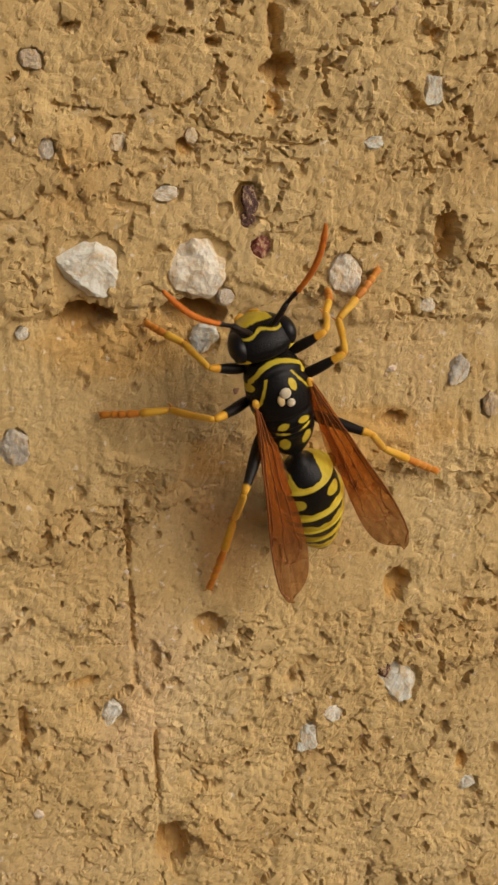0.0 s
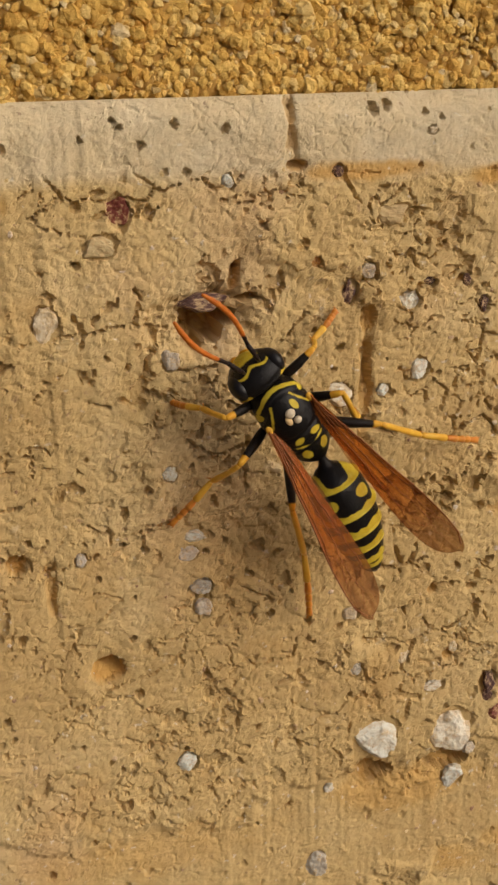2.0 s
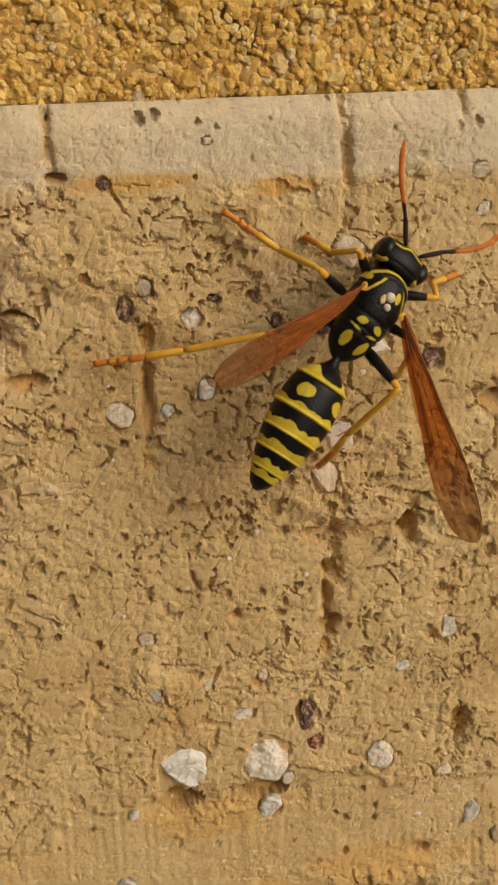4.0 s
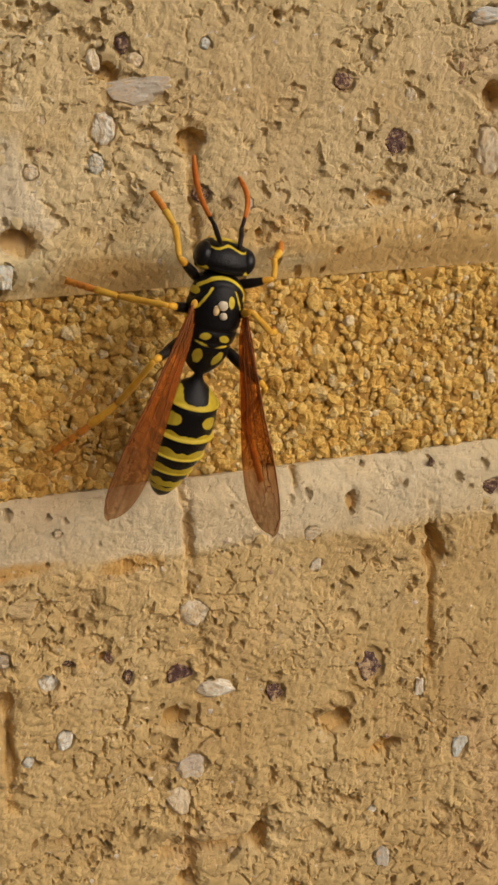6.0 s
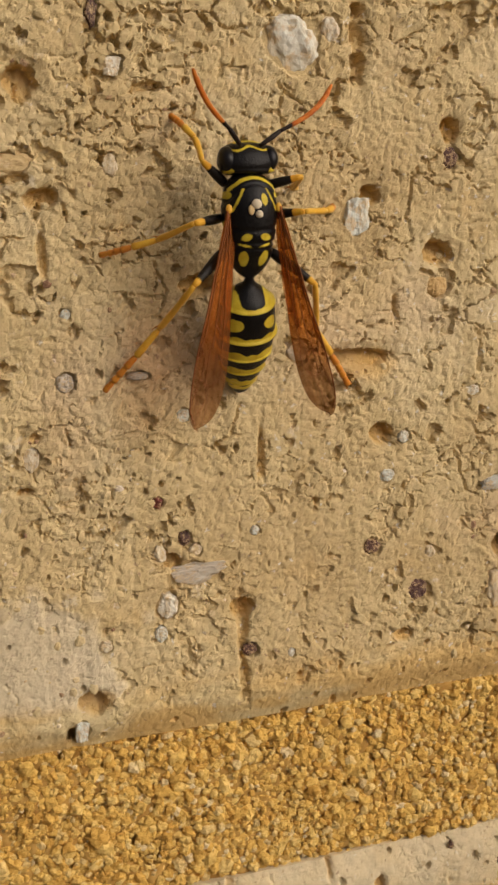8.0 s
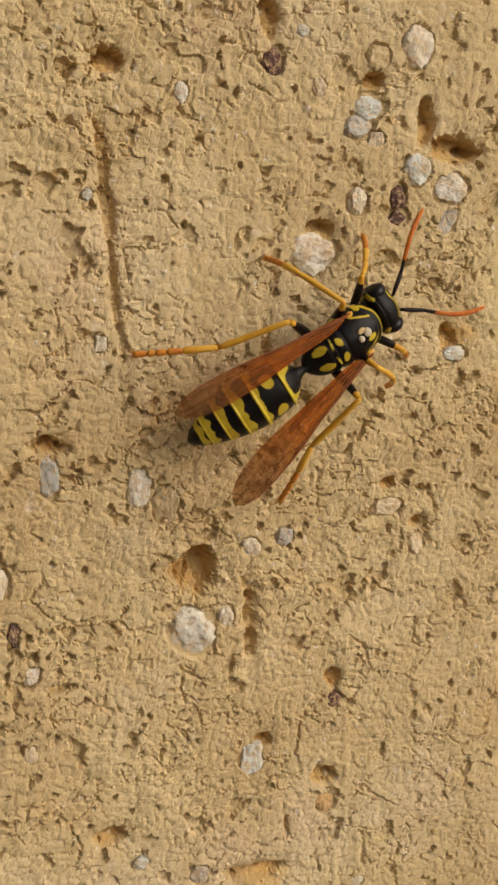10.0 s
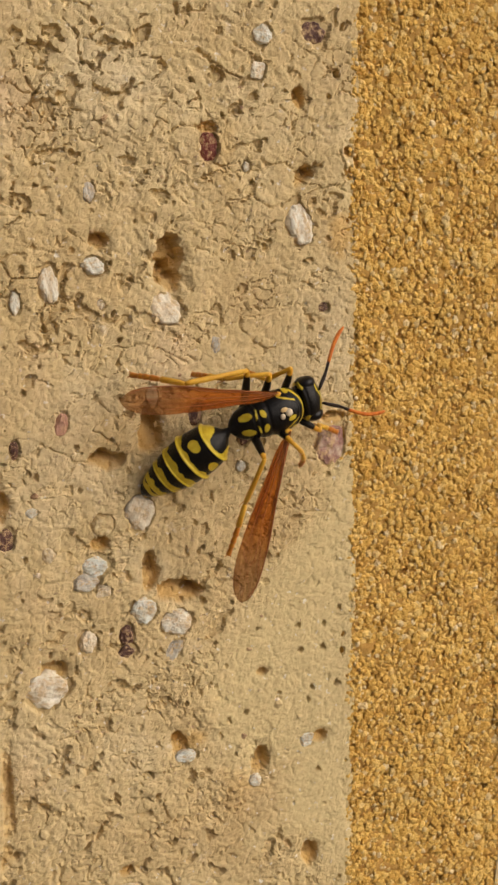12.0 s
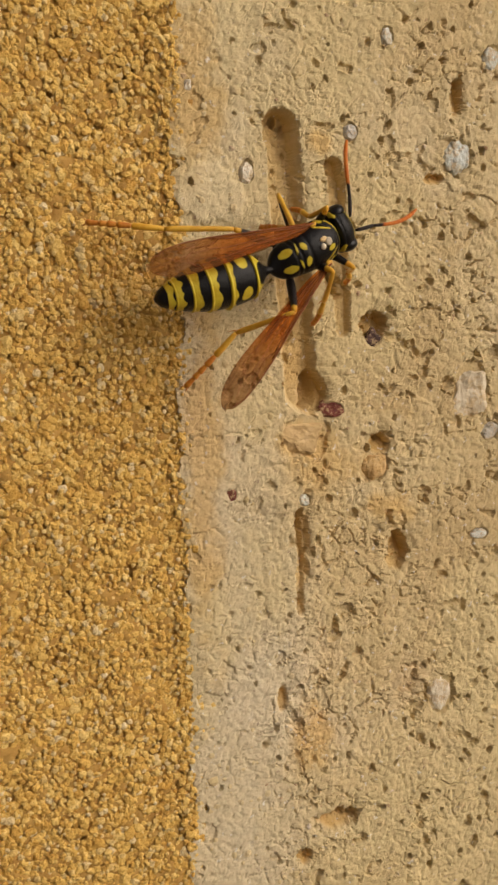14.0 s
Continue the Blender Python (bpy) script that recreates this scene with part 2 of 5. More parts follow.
def waves(x, z, seed):
    """Smooth noise from 0 to 1."""
    ix, iz = np.floor(x), np.floor(z)
    fx, fz = x - ix, z - iz
    fx, fz = fx * fx * fx * (fx * (fx * 6 - 15) + 10), fz * fz * fz * (fz * (fz * 6 - 15) + 10)
    a, b = chance(ix, iz, seed), chance(ix + 1, iz, seed)
    c, d = chance(ix, iz + 1, seed), chance(ix + 1, iz + 1, seed)
    return (a * (1 - fx) + b * fx) * (1 - fz) + (c * (1 - fx) + d * fx) * fz


def rough(x, z, seed, octaves=4, gain=0.5):
    total, size, amount = 0, 1.0, 0
    for k in range(octaves):
        c, s = math.cos(0.6 + 1.1 * k) * 2**k, math.sin(0.6 + 1.1 * k) * 2**k
        total, amount = total + size * waves(x * c - z * s, x * s + z * c, seed + 17 * k), amount + size
        size *= gain
    return total / amount


def cells(x, z, seed):
    """Distance to the nearest and next of scattered points, and the nearest one's random number."""
    ix, iz = np.floor(x), np.floor(z)
    one, two, who = np.full(x.shape, 9.0), np.full(x.shape, 9.0), np.zeros(x.shape)
    for dx in (-1, 0, 1):
        for dz in (-1, 0, 1):
            cx, cz = ix + dx, iz + dz
            d = np.hypot(cx + chance(cx, cz, seed) - x, cz + chance(cx, cz, seed + 5) - z)
            near = d < one
            two = np.where(near, one, np.minimum(two, d))
            who = np.where(near, chance(cx, cz, seed + 9), who)
            one = np.where(near, d, one)
    return one, two, who


def ease(a, b, v):
    t = np.clip((v - a) / (b - a), 0, 1)
    return t * t * (3 - 2 * t)


HOLLOWS, GROOVES, SLIPS, STAINS, PEBBLES = [], [], [], [], []


def hollow(x, z, w, h, deep=0.8, turn=0.0, edge=0.16):
    """A torn pit of that width and height in the clay."""
    HOLLOWS.append((x, z, w / 2, h / 2, deep, radians(turn), edge))


def groove(x, z, w, h, deep=0.8, lean=0.0):
    """A smooth, round-ended channel that runs up and down, deepest at its head."""
    GROOVES.append((x, z, w / 2, h / 2, deep, lean))


def pebble(mat, x, z, w, h):
    """A stone to be bedded in a brick's face; w and h are its width and height."""
    PEBBLES.append((mat, x, z, w, h))


def slip(x, z, w, h, level=0.0, pale=0.25):
    """A patch where the clay is pressed smooth."""
    SLIPS.append((x, z, w / 2, h / 2, level, pale))


def stain(x, z, w, h, amount=0.6):
    STAINS.append((x, z, w / 2, h / 2, amount))


def clay(x, z, box):
    """The relief of a brick's face, its slip, and its stains with the pits' painted shade."""
    torn, tear = rough(x / 1.7, z / 1.7, 3, 4, 0.6) - 0.5, rough(x / 1.7, z / 1.7, 4, 4, 0.6) - 0.5
    wx, wz = x + 1.5 * torn, z + 1.5 * tear
    calm = 0.45 * ease(0.5, 0.72, rough(x / 17, z / 13, 21, 3))
    pale = np.zeros(x.shape)
    lift = np.zeros(x.shape)
    for cx, cz, rw, rh, level, p in SLIPS:
        d = np.hypot((x - cx) / rw, (z - cz) / rh) + 0.8 * torn + 1.4 * (rough(x / 4, z / 3, 49, 3) - 0.5)
        m = ease(1.1, 0.8, d)
        calm, pale, lift = np.maximum(calm, m), np.maximum(pale, p * m), lift + level * m
    x0, x1, z0, z1 = box
    wig = 0.9 * (rough(x / 5, z / 5, 44, 3) - 0.5)
    top, low = z1 - z + wig, z - z0 + 0.5 * wig
    left, right = x - x0 + 2 * wig, x1 - x + 3 * wig
    arris = ease(3.9, 3.0, top)
    calm = np.maximum(calm, np.maximum(arris, ease(2.2, 1.2, low)))
    strip = right + 10 * ease(60, 78, z) + 6 * ease(60, 46, z) + 10 * (rough(x / 6, z / 6, 45, 5, 0.6) - 0.5)
    calm = np.maximum(calm, 0.93 * ease(11.5, 7.5, strip))
    near_left = left + 3 * (rough(x / 6, z / 12, 47, 3) - 0.5)
    calm = np.maximum(calm, 0.7 * ease(8.0, 4.0, near_left))
    pale = np.maximum(pale, 0.35 * ease(9.0, 4.0, near_left))
    pale = np.maximum(pale, 0.85 * arris * (0.6 + 0.7 * rough(x / 1.5, z / 1.5, 54, 4, 0.65)))
    buff = ease(11.5, 7.5, strip + 3 * (rough(x / 3, z / 4, 46, 3) - 0.5))
    if x0 > 50:
        buff = np.maximum(buff, 0.75 * ease(0.38, 0.58, rough(x / 9, z / 12, 52, 4)))
    buff = np.maximum(buff, 0.8 * ease(3.0, 2.2, low + (rough(x / 2, z / 2, 48, 3) - 0.5)))
    live = 0.9 - 0.8 * calm
    grainy = 1.0 if z0 > 0 else 0.0
    wx, wz = x + 0.9 * torn, z + 0.9 * tear
    one, two, who = cells(wx / 1.15, wz / 0.80, 51)
    a1, a2, aw = cells(wx / 0.38, wz / 0.34, 61)
    b1, b2, bw = cells(wx / 3.3, wz / 1.9, 71)
    low_relief = 0.30 * (rough(x / 9, z / 11, 7, 3) - 0.5) + lift
    h = low_relief.copy()
    # a thin crust, broken away in patches down to a second one
    patchy = (1 - 0.45 * grainy) * ease(0.44, 0.60, rough(x / 5.5, z / 4.5, 83, 3))
    crust = rough(wx / 4.2, wz / 3.0, 81, 4, 0.55)
    h = h + live * patchy * (0.16 * ease(0.515, 0.50, crust) + 0.16 * ease(0.40, 0.388, crust) - 0.08 * ease(0.6, 0.612, crust))
    skin = rough(wx / 2.1, wz / 1.5, 86, 4, 0.58)
    h = h - live * 0.13 * patchy * ease(0.60, 0.615, skin)
    # clods and grains
    h = h + live * (0.06 * (bw - 0.5) * ease(0.0, 0.10, b2 - b1) + 0.035 * (who - 0.5) * ease(0.0, 0.16, two - one))
    h = h + (0.35 + 0.65 * live) * (1 + 0.1 * grainy) * (0.088 * np.sqrt(np.clip(1 - (a1 / 0.72) ** 2, 0, 1)) + 0.045 * (aw - 0.5))
    # drag marks of the wire, running up and down
    wire = 0.6 * waves(x / 0.5, z / 11, 91) + 0.4 * waves(x / 0.24, z / 7, 93) - 0.5
    h = h + (0.125 - 0.045 * grainy) * wire * (0.22 + 0.78 * ease(0.5, 0.66, rough(x / 8, z / 20, 92, 2)))
    h = h + (0.06 * (rough(x / 0.24, z / 0.24, 131, 2) - 0.5) + 0.02 * (chance(np.round(x / 0.1059), np.round(z / 0.1061), 137) - 0.5)) * (0.30 + 0.70 * live)
    # crumbled holes, pricks and a few short cracks
    hole = rough(wx / 1.2, wz / 1.0, 101, 3)
    h = h - live * 0.42 * ease(0.72, 0.75, hole)
    p1, p2, pw = cells((x + 0.25 * torn) / 1.3, (z + 0.5 * tear) / 1.6, 111)
    some = ease(0.42, 0.6, rough(x / 7, z / 9, 112, 2))
    h = h - 0.48 * ease(0.035 + 0.085 * pw, 0.015 + 0.05 * pw, p1 + 0.16 * torn + 0.30 * (rough(x / 0.5, z / 0.45, 114, 3, 0.6) - 0.5)) * (pw > 0.55) * np.maximum(0.3 + 0.7 * some, 0.8 * buff)
    cut = ease(0.050, 0.012, b2 - b1) * ease(0.56, 0.62, rough(x / 2.6, z / 2.0, 135, 4, 0.6))
    cut = np.maximum(cut, 0.8 * ease(0.085, 0.02, two - one) * ease(0.585, 0.65, rough(x / 2.4, z / 2.0, 133, 3)))
    h = h - (0.06 + 0.94 * live) * (1 - 0.6 * buff) * (1 - 0.3 * grainy) * 0.40 * cut
    warm_shade = np.zeros(x.shape)
    for cx, cz, rw, rh, deep, turn, edge in HOLLOWS:
        if not (x0 - 3 < cx < x1 + 3 and z0 - 3 < cz < z1 + 3):
            continue
        near = (np.abs(x - cx) < rw + rh + 1) & (np.abs(z - cz) < rw + rh + 1)
        px, pz = x[near] - cx, z[near] - cz
        u, w = px * math.cos(turn) + pz * math.sin(turn), pz * math.cos(turn) - px * math.sin(turn)
        long = max(rw, rh) > 3.5 * min(rw, rh)
        d = np.hypot(u / rw, w / rh) if not long else np.maximum(np.abs(u / rw), np.abs(w / rh))
        d = 1.10 * d + (0.7 if not long else 0.8) * torn[near] + (1.3 if not long else 2.0) * (rough(x[near] / 1.5, z[near] / 1.3, 141, 5, 0.62) - 0.5)
        floor = 0.75 + 0.35 * rough(x[near] / 1.1, z[near] / 1.1, 143, 3)
        if not long:
            floor = floor * (0.45 + 0.85 * ease(-1.0, 0.8, w / rh))
        h[near] = h[near] - deep * 0.95 * floor * ease(1.0 + edge * 0.3, 0.92 - 1.3 * edge, d) - 0.16 * deep * ease(1.9, 0.9, d)
        warm_shade[near] = np.maximum(warm_shade[near], (0.7 if not long else 0.35) * ease(1.05, 0.7, d))
    for cx, cz, rw, rh, deep, lean in GROOVES:
        wide = np.hypot(x - cx - lean * (z - cz) + 0.35 * tear, np.maximum(np.abs(z - cz) - (rh - rw), 0)) / rw + 0.25 * torn
        h = h - deep * (0.6 + 0.55 * ease(0.2, 0.95, (z - cz) / rh)) * ease(1.12, 0.62, wide)
        warm_shade = np.maximum(warm_shade, 0.45 * ease(1.0, 0.7, wide))
    # each stone lies in a socket, with a fine gap round it
    for _, cx, cz, w, tall in PEBBLES:
        if not (x0 - 3 < cx < x1 + 3 and z0 - 3 < cz < z1 + 3):
            continue
        near = (np.abs(x - cx) < w) & (np.abs(z - cz) < tall)
        d = np.hypot((x[near] - cx) / (w * 0.52), (z[near] - cz) / (tall * 0.52)) + 1.1 * torn[near] + 0.6 * (rough(x[near] / 0.7, z[near] / 0.7, 146, 2) - 0.5)
        m = ease(1.04, 0.94, d)
        h[near] = h[near] * (1 - m) + np.minimum(h[near], low_relief[near] - 0.22) * m
    tops, lows = ease(1.7, -0.3, top), ease(2.1, -0.3, low)
    h = h - 0.75 * tops**1.5 - 0.75 * lows**1.5 - 0.14 * ease(0.9, -0.2, left) - 0.12 * ease(0.9, -0.2, right)
    # pits and grooves get warm shade painted in orange, with some barer, redder clay
    mark = warm_shade * (0.5 + rough(x / 1.6, z / 1.6, 151, 3))
    # an orange band along the lower edge, broken by noise
    mark = np.maximum(mark, 0.7 * ease(3.6, 1.8, low) * ease(0.25, 0.6, rough(x / 5, z / 2, 153, 4)))
    for cx, cz, rw, rh, amount in STAINS:
        d = np.hypot((x - cx) / rw, (z - cz) / rh) + 1.3 * torn
        mark = np.maximum(mark, amount * ease(1.15, 0.4, d))
    return h, np.clip(pale, 0, 1), np.clip(mark, 0, 1), buff


def spread(lo, hi, a, b, fine, coarse=4.0):
    """Grid lines from lo to hi, fine between a and b."""
    a, b = max(lo, a), min(hi, b)
    runs = [np.linspace(a, b, int((b - a) / fine) + 1)]
    if a > lo:
        runs.insert(0, np.linspace(lo, a, int((a - lo) / coarse) + 2)[:-1])
    if b < hi:
        runs.append(np.linspace(b, hi, int((hi - b) / coarse) + 2)[1:])
    return np.concatenate(runs)


def shaken(xs, zs, seed):
    """A grid of places whose inner ones are moved about at random."""
    gx, gz = np.meshgrid(xs, zs)
    rng = np.random.default_rng(seed)
    cell = np.minimum(np.gradient(xs)[None, :], np.gradient(zs)[:, None])[1:-1, 1:-1]
    gx[1:-1, 1:-1] += cell * rng.uniform(-0.42, 0.42, cell.shape)
    gz[1:-1, 1:-1] += cell * rng.uniform(-0.42, 0.42, cell.shape)
    return gx, gz


def slab(name, gx, gz, relief, depth, material, parent, label="", marks=(), smooth=True):
    """A block whose face is the given relief over a grid; closed at the sides and back."""
    nz, nx = gx.shape
    face = np.stack([gx, -relief, gz], -1).reshape(-1, 3)
    rim = np.concatenate([np.arange(nx), np.arange(1, nz) * nx + nx - 1, nz * nx - 1 - np.arange(1, nx), (nz - 1 - np.arange(1, nz - 1)) * nx])
    behind = face[rim].copy()
    behind[:, 1] = depth
    verts = np.concatenate([face, behind]) * MM
    k = (np.arange(nz - 1)[:, None] * nx + np.arange(nx - 1)).ravel()
    quads = np.stack([k, k + 1, k + nx + 1, k + nx], 1)
    r = len(rim)
    i = np.arange(r)
    j = (i + 1) % r
    side = np.stack([rim[j], rim[i], nx * nz + i, nx * nz + j], 1)
    loops = np.concatenate([quads.ravel(), side.ravel(), (nx * nz + i)[::1]])
    nq = len(quads) + len(side)
    mesh = bpy.data.meshes.new(name)
    mesh.vertices.add(len(verts))
    mesh.vertices.foreach_set("co", verts.ravel())
    mesh.loops.add(len(loops))
    mesh.loops.foreach_set("vertex_index", loops.astype(np.int32))
    mesh.polygons.add(nq + 1)
    mesh.polygons.foreach_set("loop_start", np.concatenate([np.arange(nq + 1) * 4]).astype(np.int32))
    mesh.update(calc_edges=True)
    mesh.validate()
    for title, values in marks:
        layer = mesh.attributes.new(title, "FLOAT", "POINT")
        layer.data.foreach_set("value", np.concatenate([values.ravel(), np.zeros(r)]).astype(np.float32))
    return part(name, mesh, material, parent, label, smooth)


wall = tagged(new("wall_north"), "weathered buff brick wall with sandy ochre mortar", "wall", kind="structure")

COURSE, JOINT, LONG, THICK = 119.0, 9.3, 290.0, 110.0
# pits, scores, stains and pressed patches, by their place and size on the wall
hollow(10.7, -30.4, 0.8, 1.4, 0.45)
hollow(19.3, -32.5, 1.0, 2.1, 0.8)
hollow(17.7, -48.2, 1.5, 1.8, 1.1)
hollow(4.3, -34.5, 3.4, 1.5, 1.7, -5, 0.05)
hollow(8.7, -34.7, 3.4, 1.3, 1.7, -6, 0.05)
hollow(11.9, -26.7, 0.7, 1.3, 0.45)
hollow(12.0, -24.3, 0.3, 2.4, 0.37, 0, 0.45)
hollow(5.3, -45.4, 0.2, 9.2, 0.35, 0, 0.45)
hollow(6.0, -55.5, 0.2, 5.5, 0.34, 0, 0.45)
hollow(9.5, -24.5, 0.9, 0.5, 0.6)
hollow(7.3, -24.3, 0.7, 0.6, 0.6)
hollow(6.7, -60.5, 1.8, 3.4, 1.2)
hollow(8.7, -48.8, 1.6, 1.2, 0.9)
hollow(17.3, -40.2, 1.7, 0.9, 0.8)
hollow(21.4, -58.6, 0.7, 1.8, 0.45)
hollow(8.3, -28.2, 0.7, 0.7, 0.45)
hollow(18.2, -50.5, 0.9, 0.8, 0.45)
hollow(18.5, -24.4, 0.6, 0.7, 0.45)
hollow(0.3, -52.2, 0.4, 3.0, 0.5)
hollow(3.1, -50.5, 1.6, 0.6, 0.6)
hollow(-4.2, -9.5, 3.3, 2.5, 4.5, 0, 0.03)
hollow(-2.8, -7.5, 0.6, 1.9, 0.9, -14, 0.1)
hollow(-2.2, -8.6, 1.4, 0.5, 0.8, 0, 0.1)
hollow(3.6, -10.1, 0.7, 1.8, 0.45)
hollow(8.4, -8.5, 0.4, 0.4, 0.5)
hollow(3.6, -11.9, 0.4, 2.6, 0.38, 0, 0.45)
hollow(-1.7, -11.7, 2.2, 0.9, 0.8)
hollow(11.8, -12.6, 1.6, 1.2, 0.9)
hollow(12.1, -25.7, 1.4, 1.7, 1.0)
hollow(12.4, -21.0, 0.9, 4.2, 0.53, 0, 0.45)
hollow(-0.1, -1.2, 0.4, 2.2, 0.38, 0, 0.45)
hollow(0.2, -3.0, 0.9, 0.5, 0.6)
hollow(-13.3, -19.8, 1.0, 1.2, 0.8)
hollow(-9.4, -25.8, 1.9, 1.3, 1.0)
hollow(-11.8, -21.6, 0.5, 4.4, 0.42, 0, 0.45)
stain(3.6, -3.3, 7.5, 0.9, 0.85)
stain(9.9, -3.7, 4.0, 1.0, 0.85)
stain(-12.6, -4.1, 0.6, 1.1)
hollow(3.5, -13.5, 0.6, 5.2, 0.44, 0, 0.45)
hollow(12.9, -2.7, 0.6, 5.5, 0.45, 0, 0.45)
hollow(20.5, -14.5, 2.2, 1.4, 1.0)
hollow(18.5, -0.6, 0.4, 1.7, 0.39, 0, 0.45)
hollow(21.4, -2.1, 0.7, 1.2, 0.45)
hollow(11.9, -23.1, 0.5, 3.8, 0.42, 0, 0.45)
hollow(16.2, -20.9, 0.9, 2.3, 0.8)
hollow(23.5, -16.8, 2.2, 1.0, 0.8)
hollow(26.0, -7.7, 0.5, 9.6, 0.40, 0, 0.45)
hollow(26.2, -5.3, 1.5, 1.8, 1.1)
hollow(10.2, 18.6, 0.9, 0.9, 0.8)
hollow(13.6, 15.8, 1.2, 1.0, 0.8)
hollow(5.8, 11.8, 1.5, 1.2, 0.9)
hollow(4.9, 10.0, 0.7, 1.6, 2.0, 10, 0.05)
hollow(28.4, 17.1, 1.2, 1.7, 0.9)
hollow(21.4, 24.0, 1.4, 1.2, 0.9)
hollow(17.8, 20.9, 0.4, 0.7, 0.5)
hollow(14.9, 24.3, 0.3, 3.5, 0.36, 0, 0.45)
hollow(22.7, 12.8, 1.1, 0.8, 0.45)
hollow(12.0, 32.1, 2.1, 1.3, 1.0)
hollow(24.4, 33.1, 1.8, 1.4, 1.0)
hollow(22.0, 30.7, 0.4, 1.7, 0.39, 0, 0.45)
hollow(20.3, 28.1, 3.2, 1.2, 0.9)
stain(20.6, 27.7, 2.9, 1.6)
hollow(3.9, 25.6, 0.8, 0.7, 0.45)
hollow(3.4, 23.1, 1.0, 0.4, 0.5)
hollow(19.3, 26.7, 0.9, 0.2, 0.5)
hollow(13.7, 12.9, 0.5, 4.3, 0.43, 0, 0.45)
hollow(16.8, 11.6, 0.4, 0.6, 0.5)
stain(15.3, 10.3, 2.1, 0.9)
stain(6.5, 11.9, 1.6, 1.2)
stain(19.0, 11.2, 1.9, 0.9)
slip(3.6, 14.2, 9.5, 8.5, 0.10, 0.45)
hollow(17.2, 45.9, 2.5, 3.1, 1.5)
hollow(20.0, 44.3, 0.5, 1.0, 0.6)
hollow(4.3, 41.4, 1.5, 2.2, 1.1)
hollow(3.5, 37.2, 1.6, 0.3, 0.5)
hollow(5.0, 36.3, 1.5, 1.0, 0.8)
hollow(24.9, 38.9, 0.9, 1.3, 0.8)
hollow(20.7, 35.9, 1.2, 1.0, 0.8)
hollow(4.8, 34.1, 0.3, 2.8, 0.37, 0, 0.45)
hollow(9.9, 41.0, 1.2, 0.3, 0.5)
hollow(21.4, 73.2, 1.0, 2.4, 0.8)
hollow(27.4, 75.5, 2.5, 1.5, 1.1)
hollow(30.2, 76.8, 1.5, 2.4, 1.1)
hollow(24.1, 63.3, 1.4, 1.1, 0.9)
hollow(13.3, 62.8, 0.6, 15.1, 0.44, 3, 0.45)
hollow(13.4, 71.3, 1.8, 1.4, 1.0)
hollow(9.9, 53.6, 1.7, 1.3, 1.0)
hollow(28.1, 49.7, 1.4, 1.0, 0.8)
hollow(29.9, 47.3, 1.0, 0.8, 0.45)
hollow(20.0, 42.7, 0.8, 4.9, 0.49, 0, 0.45)
stain(32.3, 57.6, 2.2, 1.4)
hollow(31.6, 57.5, 1.2, 1.2, 0.9)
hollow(41.8, 76.9, 2.2, 0.8, 0.45)
hollow(40.0, 78.5, 1.4, 0.8, 0.45)
hollow(31.5, 85.8, 1.8, 1.9, 1.2)
hollow(21.1, 56.5, 0.8, 7.9, 0.50, 0, 0.45)
hollow(37.0, 55.3, 1.6, 2.3, 1.1)
hollow(41.1, 56.2, 1.1, 1.0, 0.8)
hollow(40.3, 48.1, 1.1, 1.7, 0.9)
hollow(37.1, 61.2, 0.9, 0.6, 0.6)
hollow(32.8, 67.0, 1.3, 0.5, 0.6)
hollow(34.0, 93.9, 1.1, 0.7, 0.45)
hollow(40.0, 91.4, 1.7, 1.6, 1.1)
hollow(27.6, 87.8, 1.3, 1.1, 0.9)
hollow(31.7, 86.8, 1.7, 2.7, 1.2)
hollow(39.6, 95.7, 0.9, 1.5, 0.8)
hollow(31.6, 67.1, 2.7, 1.6, 1.1)
hollow(30.0, 68.5, 1.0, 2.3, 0.8)
hollow(27.0, 70.5, 1.3, 1.0, 0.8)
stain(42.3, 87.3, 2.1, 3.2)
hollow(42.8, 92.7, 0.7, 0.9, 0.45)
groove(61.7, 87.8, 2.1, 17.0, 1.2, -0.08)
groove(64.7, 88.6, 1.0, 10.2, 0.8, -0.06)
groove(62.0, 70.4, 0.5, 6.6, 0.6)
hollow(67.0, 83.9, 1.7, 1.9, 1.1)
hollow(63.2, 80.3, 1.4, 2.6, 1.0)
hollow(67.4, 77.1, 1.3, 1.4, 1.0)
hollow(68.6, 70.1, 1.6, 2.4, 1.1)
hollow(62.2, 70.7, 0.7, 5.5, 0.46, 0, 0.45)
hollow(72.4, 97.0, 0.9, 2.9, 0.8)
slip(56.6, 91.5, 5.2, 3.6, 0.15, 0.9)
stain(61.7, 77.7, 2.5, 2.1)
stain(63.3, 94.6, 2.0, 1.8)
stain(56.0, 76.0, 3.0, 22.0, 0.55)
stain(56.0, 97.0, 3.4, 9.0, 0.5)
stain(63.6, 76.5, 5.0, 4.0, 0.5)
stain(68.0, 73.0, 3.9, 2.3)
hollow(60.8, 62.0, 0.7, 2.1, 0.45)
stain(62.6, 59.5, 2.9, 4.7)
hollow(64.9, 53.5, 3.2, 1.4, 1.0)
hollow(62.2, 51.5, 1.0, 0.9, 0.8)
hollow(70.8, 92.5, 1.5, 0.6, 0.6)
hollow(64.3, 86.7, 1.0, 2.0, 0.8)
slip(8, -38, 56, 8, -0.15, 0.0)
slip(15, -46, 30, 6, 0.0, 0.0)
stain(14, -40.8, 13, 3.4, 0.6)
stain(6, -35.6, 9, 3.5, 0.5)
hollow(13.2, -20.6, 5.6, 0.8, 0.6)
stain(-8, -36.5, 16, 3, 0.3)

